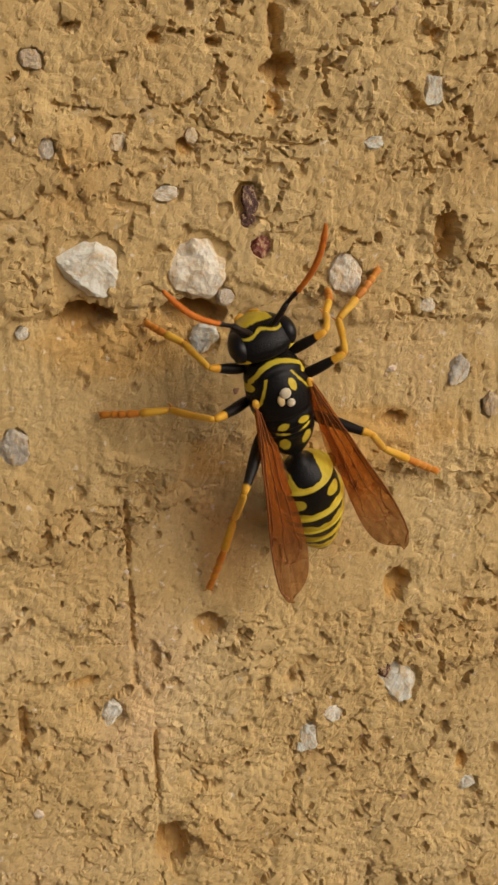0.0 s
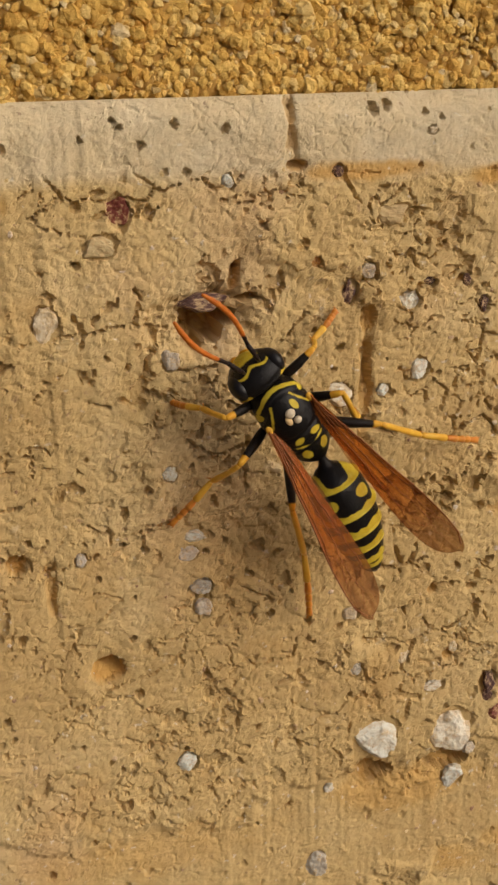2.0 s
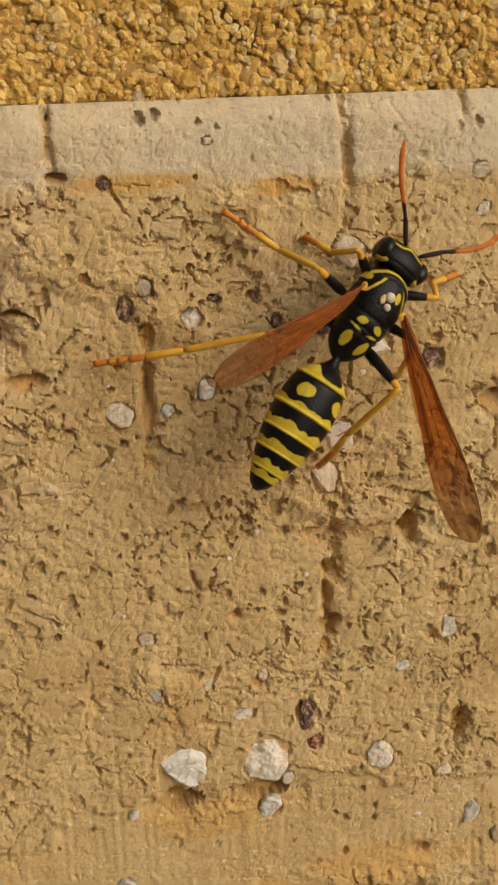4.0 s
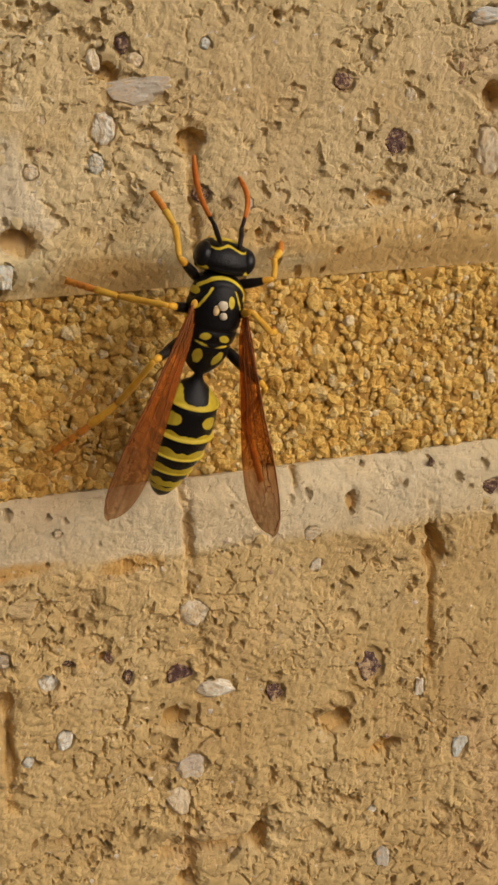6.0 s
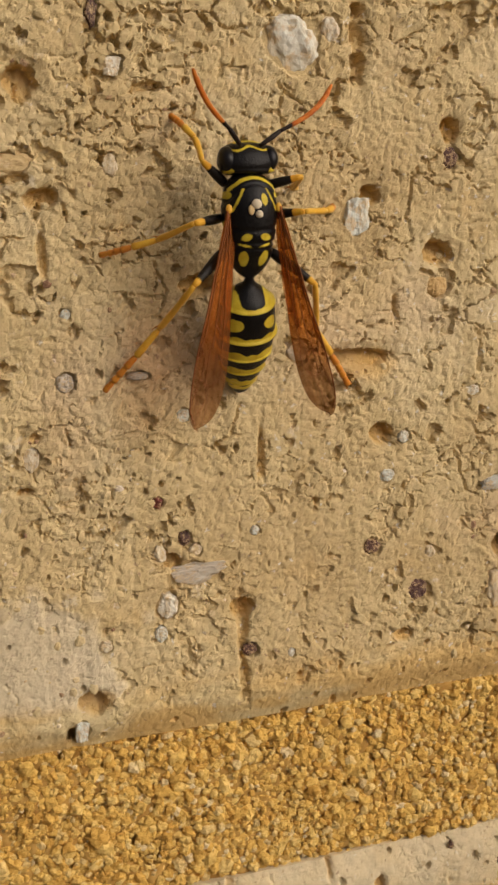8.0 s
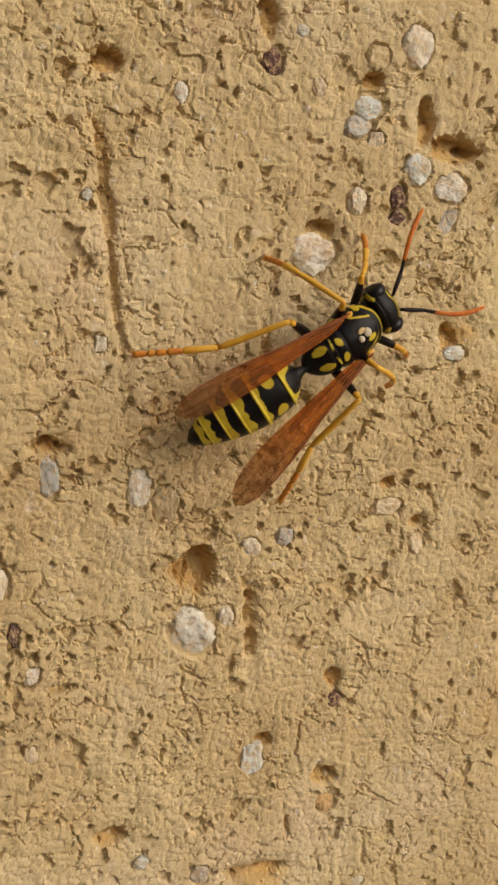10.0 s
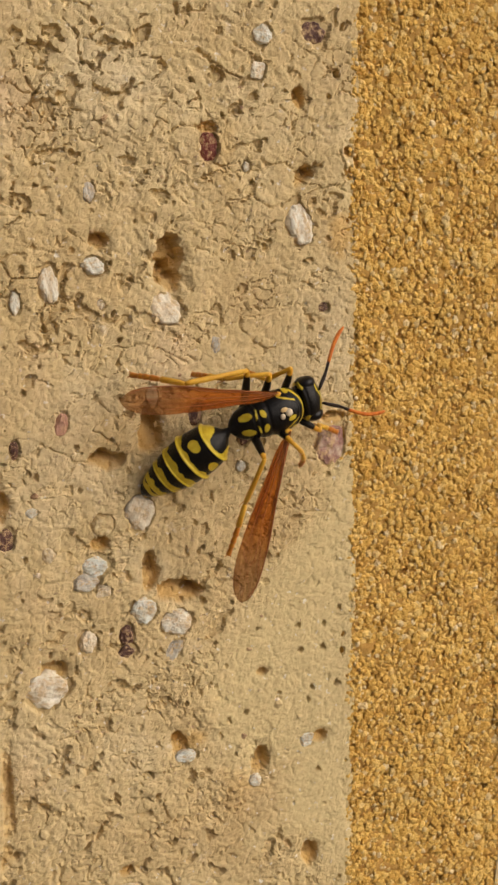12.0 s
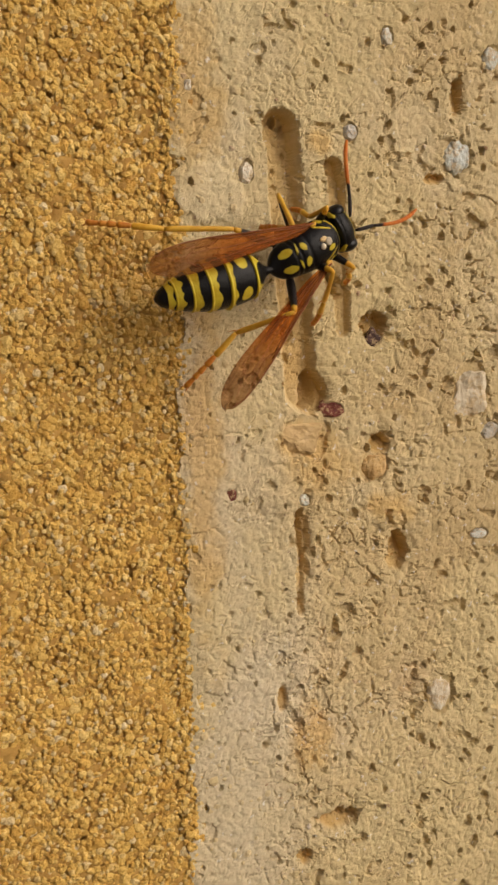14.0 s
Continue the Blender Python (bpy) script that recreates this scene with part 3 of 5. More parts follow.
# stones in the clay, by their place and size
pebble(WHITE, 4.6, -32.5, 2.7, 2.5)
pebble(WHITE, 8.7, -32.9, 2.4, 2.4)
pebble(WHITE, 14.9, -33.6, 1.4, 1.7)
pebble(WHITE, 8.9, -35.7, 1.2, 1.2)
pebble(QUARTZ, 9.8, -34.1, 0.7, 0.7)
pebble(RED, 11.3, -32.2, 1.1, 1.2)
pebble(DARK, 10.8, -31.1, 0.6, 0.7)
pebble(WHITE, 18.5, -26.5, 0.8, 1.2)
pebble(WHITE, 17.9, -53.4, 1.8, 2.4)
pebble(DARK, 17.1, -52.7, 0.7, 0.9)
pebble(QUARTZ, 1, -39.4, 1.2, 1.5)
pebble(WHITE, 7.5, -29.9, 1, 0.6)
pebble(WHITE, 5.8, -27.9, 0.6, 0.7)
pebble(WHITE, 16, -28.4, 0.8, 0.5)
pebble(WHITE, 1.7, -34.8, 0.5, 0.5)
pebble(QUARTZ, 20.3, -38.2, 1, 1.3)
pebble(WHITE, 13.3, -55.5, 1, 1.6)
pebble(WHITE, 14.5, -54.3, 1.2, 1.3)
pebble(WHITE, 4.2, -52.3, 0.9, 1.2)
pebble(QUARTZ, 21.9, -40, 0.7, 1.1)
pebble(WHITE, 18.6, -35.2, 0.7, 0.6)
pebble(WHITE, 21.8, -60.1, 1, 1)
pebble(WHITE, 8.6, -27.8, 0.5, 0.6)
pebble(QUARTZ, 2.8, -24.9, 0.8, 0.7)
pebble(QUARTZ, 3.1, -28, 0.6, 0.8)
pebble(WHITE, 11.9, -17.4, 1.4, 2)
pebble(QUARTZ, 12.6, -15.6, 1.7, 1.4)
pebble(WHITE, 14.1, -11.4, 2, 1.1)
pebble(DARK, 12.3, -10.1, 1.4, 1.1)
pebble(WHITE, 6.3, -12.7, 0.8, 1)
pebble(WHITE, 13.1, -6.8, 1.6, 1.5)
pebble(TAN, 4.8, -5.3, 1.5, 1)
pebble(DARK, -4.3, -8.7, 2.3, 0.9)
pebble(WHITE, 5.7, -9.3, 1, 1)
pebble(DARK, 2.7, -8.7, 0.7, 1.2)
pebble(RUST, 1, -7.2, 0.6, 0.6)
pebble(WHITE, 2.2, -13.5, 1.4, 1.3)
pebble(WHITE, 4.4, -13.5, 0.6, 0.6)
pebble(QUARTZ, 3.6, -7.8, 0.7, 0.7)
pebble(WHITE, -5.1, -19.6, 1.1, 0.6)
pebble(WHITE, -5.8, -31.6, 1, 1)
pebble(RED, -7.8, -4.5, 1.1, 1.2)
pebble(TAN, -8.8, -6, 1.4, 1)
pebble(WHITE, -11.2, -9.1, 1.1, 1.5)
pebble(QUARTZ, -5.8, -11.1, 0.8, 0.9)
pebble(DARK, 2.1, -3.3, 0.5, 0.5)
pebble(WHITE, 6.7, -1.7, 0.4, 0.3)
pebble(QUARTZ, -5.4, -20.4, 1.1, 0.8)
pebble(QUARTZ, -4.8, -22.2, 1.1, 0.8)
pebble(QUARTZ, -4.7, -23.3, 0.9, 0.9)
pebble(QUARTZ, -10.4, -20, 0.5, 0.7)
pebble(WHITE, -6.1, -16.4, 0.7, 0.7)
pebble(WHITE, -3, -3.5, 0.5, 0.6)
pebble(DARK, 17.3, -12.2, 1, 1)
pebble(DARK, 22.6, -11.6, 1.4, 1.8)
pebble(WHITE, 19.4, -3.5, 1, 0.7)
pebble(WHITE, 19.5, -5.2, 0.6, 0.7)
pebble(WHITE, 22.8, -20.7, 0.6, 0.6)
pebble(QUARTZ, 23.5, -23.9, 1, 1.3)
pebble(DARK, 10.9, -30.4, 0.7, 1.2)
pebble(DARK, 8.7, -8.6, 0.4, 0.6)
pebble(DARK, 9.6, -9.8, 0.5, 0.9)
pebble(DARK, 6.7, -8.5, 0.6, 0.4)
pebble(WHITE, 28.1, -17.6, 1, 1.5)
pebble(WHITE, 25.5, -13.4, 0.5, 1.1)
pebble(DARK, 29.3, -2.4, 0.9, 0.9)
pebble(DARK, 25.9, -0.6, 0.4, 0.5)
pebble(WHITE, 9.9, 16.4, 1.1, 1.4)
pebble(QUARTZ, 11.6, 17.9, 2.8, 1.2)
pebble(WHITE, 9.5, 15, 0.7, 0.9)
pebble(WHITE, 6.7, 14.8, 0.7, 0.7)
pebble(RED, 9.6, 21.8, 0.7, 0.7)
pebble(DARK, 10.9, 19.8, 0.6, 0.8)
pebble(WHITE, 9.6, 19.2, 0.6, 0.9)
pebble(WHITE, 11.4, 19.2, 0.7, 0.6)
pebble(WHITE, 5.3, 10.4, 0.7, 1.1)
pebble(QUARTZ, 27.9, 20.8, 1.5, 0.8)
pebble(WHITE, 28.4, 14.8, 1.5, 2.3)
pebble(DARK, 23.5, 15.4, 1.3, 1.3)
pebble(WHITE, 24.2, 17.4, 0.6, 0.7)
pebble(WHITE, 21.7, 21.9, 0.8, 0.7)
pebble(WHITE, 22.6, 23.8, 0.6, 0.7)
pebble(WHITE, 11, 26, 0.7, 0.7)
pebble(DARK, 20.9, 18.1, 0.9, 0.8)
pebble(WHITE, 26.5, 25.9, 0.8, 0.6)
pebble(WHITE, 14.5, 19.8, 0.5, 0.5)
pebble(WHITE, 7.3, 16.9, 0.5, 0.6)
pebble(WHITE, 13.6, 30.2, 0.9, 0.7)
pebble(WHITE, 11.9, 29.1, 0.9, 1.2)
pebble(WHITE, 3.7, 24.6, 0.8, 1.3)
pebble(WHITE, 5.7, 31.2, 0.5, 0.5)
pebble(QUARTZ, 8.9, 28.1, 1, 0.4)
pebble(QUARTZ, 5.5, 28, 0.8, 0.9)
pebble(QUARTZ, 16.9, 28.7, 1.1, 1.1)
pebble(DARK, 14.1, 13.5, 0.8, 0.7)
pebble(WHITE, 16.3, 13, 0.4, 0.6)
pebble(WHITE, 16.9, 42.9, 2.6, 2.6)
pebble(WHITE, 20.2, 47.1, 1.1, 1.1)
pebble(WHITE, 18.7, 43.5, 0.9, 1.1)
pebble(TAN, 3.8, 37.9, 1.7, 0.9)
pebble(WHITE, 8.1, 37.7, 0.7, 1)
pebble(DARK, 7.6, 44.1, 0.6, 1.3)
pebble(WHITE, 7, 46.9, 1.1, 1.8)
pebble(WHITE, 8.4, 41.9, 0.8, 0.9)
pebble(DARK, 25, 37.6, 0.8, 1)
pebble(WHITE, 20, 35, 1.4, 2)
pebble(TAN, 24.4, 31.3, 1.2, 1)
pebble(QUARTZ, 22.1, 47.4, 0.9, 1)
pebble(DARK, 21.6, 71.3, 1.1, 1.4)
pebble(WHITE, 29.5, 72.2, 1.9, 2.1)
pebble(TAN, 27.3, 71.6, 1.5, 1.3)
pebble(WHITE, 23.2, 72.8, 0.7, 0.6)
pebble(WHITE, 24.1, 70.2, 0.8, 1)
pebble(WHITE, 17, 69.9, 0.7, 1)
pebble(WHITE, 26.2, 64.7, 1.1, 1.4)
pebble(WHITE, 23.6, 62.1, 2.7, 2.1)
pebble(WHITE, 26.7, 69.2, 1.6, 1.2)
pebble(QUARTZ, 26.2, 68.3, 1.5, 1.1)
pebble(WHITE, 27.2, 67.7, 0.9, 0.8)
pebble(WHITE, 29.6, 66.2, 1.6, 1.6)
pebble(WHITE, 31.6, 65.2, 1.9, 1.6)
pebble(QUARTZ, 31.4, 63.4, 1.2, 1.4)
pebble(DARK, 28.5, 64.8, 0.9, 1.3)
pebble(WHITE, 14.3, 50.9, 1.3, 2)
pebble(TAN, 15.6, 50, 1.6, 2)
pebble(QUARTZ, 9.8, 52, 1, 1.9)
pebble(WHITE, 28.1, 48.4, 1.9, 1.2)
pebble(WHITE, 29.9, 46, 1, 1.3)
pebble(WHITE, 12.6, 58.3, 0.6, 0.8)
pebble(WHITE, 32, 56.5, 1.3, 0.8)
pebble(WHITE, 12.3, 65.3, 0.5, 0.6)
pebble(QUARTZ, 10.8, 75.5, 0.7, 1.1)
pebble(WHITE, 12, 77.7, 1, 0.7)
pebble(DARK, 22.4, 76.4, 0.5, 1.1)
pebble(MOTTLED, 41.7, 75.2, 2.2, 2.7)
pebble(DARK, 33, 77.7, 0.8, 1.3)
pebble(DARK, 37.6, 77.1, 1.1, 2)
pebble(DARK, 36, 76.2, 0.8, 1.1)
pebble(WHITE, 24.7, 85.4, 1.1, 2)
pebble(WHITE, 27.2, 86.4, 1.3, 1)
pebble(WHITE, 22.8, 84.5, 0.6, 1.3)
pebble(WHITE, 31.2, 83.9, 2.1, 1.9)
pebble(WHITE, 27.6, 84.3, 0.5, 0.6)
pebble(QUARTZ, 20.5, 79.7, 1.2, 1)
pebble(PINK, 25.1, 77.7, 0.8, 1.3)
pebble(WHITE, 30.4, 79, 0.7, 1.1)
pebble(WHITE, 36.6, 54, 0.8, 0.8)
pebble(WHITE, 40.2, 56.1, 0.9, 0.9)
pebble(WHITE, 35.8, 74.4, 0.6, 0.7)
pebble(QUARTZ, 34.3, 81.7, 0.6, 1.1)
pebble(RED, 34.1, 92.9, 1.1, 1.6)
pebble(WHITE, 39.7, 88.5, 1.7, 2.5)
pebble(WHITE, 37.1, 97.1, 0.9, 1)
pebble(DARK, 40.6, 99.3, 1.5, 1.4)
pebble(WHITE, 37.4, 99.1, 1.2, 1.1)
pebble(DARK, 28.5, 63.8, 1.1, 0.9)
pebble(WHITE, 36.3, 91.8, 0.4, 0.6)
pebble(DARK, 41.2, 83.7, 0.7, 0.6)
pebble(QUARTZ, 27.1, 90.4, 0.7, 1.1)
pebble(WHITE, 59, 92.8, 0.9, 1.2)
pebble(WHITE, 72.5, 93.8, 1.9, 2.1)
pebble(DARK, 67, 83.4, 1.1, 1.2)
pebble(RED, 64.4, 79.3, 1.9, 1.2)
pebble(TAN, 62.4, 77.8, 2.8, 2.2)
pebble(TAN, 67.1, 75.6, 1.8, 1.6)
pebble(WHITE, 73.7, 79.7, 2.5, 3.1)
pebble(WHITE, 71.7, 60.6, 1.6, 2.2)
pebble(WHITE, 62.3, 74.1, 0.7, 0.7)
pebble(RED, 57.8, 74.8, 0.6, 0.9)
pebble(WHITE, 67.7, 100.4, 0.7, 1)
pebble(WHITE, 74.7, 99.5, 1.1, 1.3)
pebble(QUARTZ, 65.4, 95.1, 0.8, 0.9)
pebble(WHITE, 74.5, 70.7, 1.1, 0.6)
pebble(WHITE, 55.7, 97.4, 0.4, 0.6)
pebble(QUARTZ, 75.2, 77.3, 1.2, 1)


def brick(x0, x1, z0, z1, fx, fz, fine, mat):
    xs, zs = spread(x0, x1, *fx, fine), spread(z0, z1, *fz, fine)
    gx, gz = shaken(xs, zs, int(1000 + x0))
    if z0 > 0:
        # chipped ends along the upright joint
        gx = gx + 0.6 * ease(0.35, 0.75, rough(gz / 2.2, gz * 0 + x0, 161, 5, 0.7)) * np.exp(-(gx - x0) / 1.2)
        gx = gx - 0.35 * ease(0.35, 0.75, rough(gz / 1.8, gz * 0 + x1, 163, 5, 0.7)) * np.exp(-(x1 - gx) / 1.0)
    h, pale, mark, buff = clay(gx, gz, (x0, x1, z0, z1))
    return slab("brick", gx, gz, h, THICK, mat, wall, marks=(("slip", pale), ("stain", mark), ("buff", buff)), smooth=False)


FINE = 0.096
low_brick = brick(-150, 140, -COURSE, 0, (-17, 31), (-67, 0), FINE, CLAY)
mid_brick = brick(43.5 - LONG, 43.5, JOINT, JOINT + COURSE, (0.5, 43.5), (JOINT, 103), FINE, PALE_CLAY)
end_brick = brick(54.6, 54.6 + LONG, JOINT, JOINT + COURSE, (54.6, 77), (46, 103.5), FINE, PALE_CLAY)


# ------------------------------------------------------------------ mortar
def mortar_relief(x, z, level, sunk):
    one, two, who = cells(x / 0.62, z / 0.62, 201)
    a1, a2, aw = cells(x / 0.34, z / 0.34, 211)
    h = level - sunk + 0.5 * (rough(x / 3.5, z / 3.5, 205, 3) - 0.5)
    h = h + 0.22 * np.sqrt(np.clip(1 - (one / 0.75) ** 2, 0, 1)) * (0.5 + who) + 0.10 * np.sqrt(np.clip(1 - (a1 / 0.7) ** 2, 0, 1))
    return h - 0.3 * ease(0.7, 0.82, rough(x / 1.2, z / 1.2, 221, 2))


def grain_mesh(seed, rounds=1, uneven=0.3):
    """One sand grain as corner places and triangles, about one across."""
    rng = np.random.default_rng(seed)
    bm = bmesh.new()
    bmesh.ops.create_icosphere(bm, subdivisions=rounds, radius=0.5)
    stretch, off = rng.uniform(0.75, 1.2, 3), Vector(rng.uniform(-40, 40, 3))
    for v in bm.verts:
        p = v.co * (1 + 1.1 * uneven * noise.noise(v.co * 2.2 + off) + uneven * rng.uniform(-0.5, 0.3))
        v.co = Vector((p.x * stretch[0], p.y * stretch[1], p.z * stretch[2]))
    co = np.array([v.co[:] for v in bm.verts])
    tris = np.array([[v.index for v in f.verts] for f in bm.faces])
    bm.free()
    return co, tris


def scatter(name, kinds, px, sit, pz, size, squash, rng):
    """One mesh of many turned and sized grains at places on the wall."""
    count = len(px)
    which = rng.integers(len(kinds), size=count)
    a, b, c = rng.uniform(0, 2 * math.pi, (3, count))
    ca, sa, cb, sb, cc, sc = np.cos(a), np.sin(a), np.cos(b), np.sin(b), np.cos(c), np.sin(c)
    turn = np.stack([cb * cc, sa * sb * cc - ca * sc, ca * sb * cc + sa * sc, cb * sc, sa * sb * sc + ca * cc, ca * sb * sc - sa * cc, -sb, sa * cb, ca * cb], -1).reshape(-1, 3, 3)
    corners = np.stack([k[0] for k in kinds])[which] * size[:, None, None]
    put = np.einsum("nij,nkj->nki", turn, corners)
    put[:, :, 1] *= squash
    put += np.stack([px, -sit, pz], -1)[:, None, :]
    n = put.shape[1]
    faces = (np.stack([k[1] for k in kinds])[which] + (np.arange(count) * n)[:, None, None]).reshape(-1, 3)
    mesh = bpy.data.meshes.new(name)
    mesh.vertices.add(count * n)
    mesh.vertices.foreach_set("co", (put * MM).ravel())
    mesh.loops.add(faces.size)
    mesh.loops.foreach_set("vertex_index", faces.ravel().astype(np.int32))
    mesh.polygons.add(len(faces))
    mesh.polygons.foreach_set("loop_start", (np.arange(len(faces)) * 3).astype(np.int32))
    mesh.update(calc_edges=True)
    return mesh


def sand(name, x0, x1, z0, z1, pitch, size, level, seed, parent, rounds=1, share=1.0, spill=0.0, rise=0.0, squash=0.8):
    """Packed grains bedded in a joint, joined into one part; some spill over its edges."""
    rng = np.random.default_rng(seed)
    kinds = [grain_mesh(300 + k, rounds, 0.48) for k in range(14)]
    gx, gz = np.meshgrid(np.arange(x0 - spill, x1 + spill, pitch), np.arange(z0 - spill, z1 + spill, pitch))
    px, pz = gx.ravel() + rng.uniform(-0.6, 0.6, gx.size) * pitch, gz.ravel() + rng.uniform(-0.6, 0.6, gx.size) * pitch
    clump = rough(px / 1.6, pz / 1.6, seed + 31, 3)
    over = np.maximum(np.maximum(x0 - px, px - x1), np.maximum(z0 - pz, pz - z1))
    inside = over < np.maximum((rough(px / 1.4, pz / 1.4, seed + 47, 3) - 0.52) * 3.2 * spill, 0.04)
    keep = inside & (clump + rng.uniform(-0.22, 0.22, px.size) > np.quantile(clump, 1 - share) - (0.5 if share >= 1 else 0.0))
    px, pz = px[keep], pz[keep]
    size = size * np.clip(rng.lognormal(0, 0.30, len(px)), 0.5, 2.1)
    hill = 0.5 * (rough(px / 3.5, pz / 3.5, 205, 3) - 0.5)
    sit = level + hill + rise + rng.uniform(-0.10, 0.10, len(px)) - 0.22 * size
    mesh = scatter(name, kinds, px, sit, pz, size, squash, rng)
    return tagged(part(name, mesh, SAND, parent, smooth=False), "ochre sand grains of the joint", kind="stuff")


def joint(x0, x1, z0, z1, fx, fz, level, fine=0.24):
    xs, zs = spread(x0, x1, *fx, fine), spread(z0, z1, *fz, fine)
    gx, gz = np.meshgrid(xs, zs)
    return slab("mortar", gx, gz, mortar_relief(gx, gz, level, 0.33), THICK - 4, BED, wall, "sandy ochre lime mortar")


bed = joint(-150, 140, 0.0, JOINT, (-18, 38), (0, JOINT), -0.75)
sand("sand_grains", -17, 32, 0.1, JOINT - 0.1, 0.27, 0.40, -0.72, 5, bed, spill=0.3, squash=0.55)
sand("sand_grains", -17, 32, 0.2, JOINT - 0.2, 0.44, 0.50, -0.75, 15, bed, rounds=2, share=0.45, rise=0.12)
stand = joint(42.6, 56.2, JOINT, JOINT + COURSE, (42.6, 56.2), (31, 106), -0.14)
sand("sand_grains", 43.0, 55.4, 32, 104, 0.25, 0.36, -0.12, 6, stand, spill=0.45, squash=0.5)
sand("sand_grains", 43.6, 54.5, 32, 104, 0.46, 0.46, -0.14, 16, stand, rounds=2, share=0.4, rise=0.05, squash=0.42)
sand("sand_grains", 54.6, 56.6, 60, 68, 0.30, 0.40, -0.02, 8, stand, spill=0.4, squash=0.6)
sand("sand_grains", 54.3, 55.1, 46, 104, 0.26, 0.33, 0.02, 9, stand, share=0.75, spill=0.7, squash=0.6)
sand("sand_grains", 43.1, 43.9, 32, 104, 0.26, 0.30, 0.0, 10, stand, share=0.7, spill=0.4, squash=0.6)


# ------------------------------------------------------------------ stones in the clay
def rock(seed, worn):
    rng = np.random.default_rng(seed)
    bm = bmesh.new()
    bmesh.ops.create_icosphere(bm, subdivisions=4, radius=0.5)
    cuts = [(Vector(rng.normal(size=3)).normalized(), rng.uniform(0.33, 0.48) + 0.05 * worn) for _ in range(9 - 4 * worn)]
    cuts.append((Vector((rng.uniform(-0.25, 0.25), -1, rng.uniform(-0.25, 0.25))).normalized(), 0.30))
    off = Vector(rng.uniform(-40, 40, 3))
    for v in bm.verts:
        p = v.co * (0.5 / max(abs(v.co.x), abs(v.co.y), abs(v.co.z))) ** (0.2 if worn else 0.45)
        for n, d in cuts:
            over = p.dot(n) - d
            if over > 0:
                p -= n * over * (0.8 if worn else 1.0)
        p *= 1 + 0.22 * noise.noise(p * 2.6 + off) + 0.14 * noise.noise(p * 6 + off) + 0.07 * noise.noise(p * 13 + off)
        v.co = p
    low, high = [Vector([f(v.co[k] for v in bm.verts) for k in range(3)]) for f in (min, max)]
    for v in bm.verts:
        v.co = Vector([(v.co[k] - (low[k] + high[k]) / 2) / (high[k] - low[k]) for k in range(3)])
    mesh = bpy.data.meshes.new("pebble")
    bm.to_mesh(mesh)
    bm.free()
    return mesh


KINDS = {WHITE: "white_pebble", QUARTZ: "grey_pebble", DARK: "dark_pebble", RED: "red_pebble", TAN: "tan_pebble", RUST: "rusty_nodule", MOTTLED: "mottled_pebble", PINK: "pink_pebble"}
ROCKS = {mat: [rock(40 + 7 * k + 13 * n, n > 2) for n in range(6)] for k, mat in enumerate(KINDS)}
for mat, shapes in ROCKS.items():
    for shape in shapes:
        shape.materials.append(mat)
pebble_rng = np.random.default_rng(77)


def brick_at(x, z):
    if z < 0:
        return low_brick, (-150, 140, -COURSE, 0)
    if x < 43.6:
        return mid_brick, (43.5 - LONG, 43.5, JOINT, JOINT + COURSE)
    return end_brick, (54.6, 54.6 + LONG, JOINT, JOINT + COURSE)


def bed_pebbles():
    for home in (low_brick, mid_brick, end_brick):
        some = [p for p in PEBBLES if brick_at(p[1], p[2])[0] == home]
        levels = 0.30 * (rough(np.array([p[1] / 9 for p in some]), np.array([p[2] / 11 for p in some]), 7, 3) - 0.5)
        for (mat, x, z, w, h), level in zip(some, levels):
            ob = new(KINDS[mat], ROCKS[mat][int(pebble_rng.integers(4) if home == low_brick else pebble_rng.integers(2, 6))])
            ob.parent = home
            thick = max(0.35, 0.75 * min(w, h))
            proud = 0.06 + 0.09 * min(w, h) if mat in (WHITE, QUARTZ, TAN) else 0.02 + 0.03 * min(w, h)
            lie = float(level) - thick * 0.5 + proud
            flip = float(pebble_rng.choice([0, 180]))
            ob.matrix_basis = Matrix.Translation((x * MM, -lie * MM, z * MM)) @ pose(0, 0, 0, 0, flip, float(pebble_rng.uniform(-6, 6))) @ Matrix.Diagonal((w * 1.05 * MM, thick * MM, h * 1.05 * MM, 1))


bed_pebbles()


def crumbs(name, home, box, x0, x1, z0, z1, count, mat, size, seed, label, sharp=True):
    """Loose bits of clay and grit stuck to a brick's face, joined into one part."""
    rng = np.random.default_rng(seed)
    kinds = [grain_mesh(500 + k) for k in range(16)]
    px, pz = rng.uniform(x0, x1, count), rng.uniform(z0, z1, count)
    level = clay(px, pz, box)[0]
    rough_here = rough(px / 6, pz / 6, 401, 3) + 0.25 * (rng.random(count) - 0.5)
    top = box[3] - pz
    keep = (rough_here > 0.44) & (top > 3.0) & (box[1] - px > 3.0 + 9.0 * rng.random(count)) & (level > -0.7)
    size = size * np.clip(rng.lognormal(0, 0.4, count), 0.45, 2.4)
    sit = level - 0.02 + size * rng.uniform(-0.16, 0.05, count)
    mesh = scatter(name, kinds, px[keep], sit[keep], pz[keep], size[keep], 0.5, rng)
    return tagged(part(name, mesh, mat, home, smooth=not sharp), label, kind="stuff")


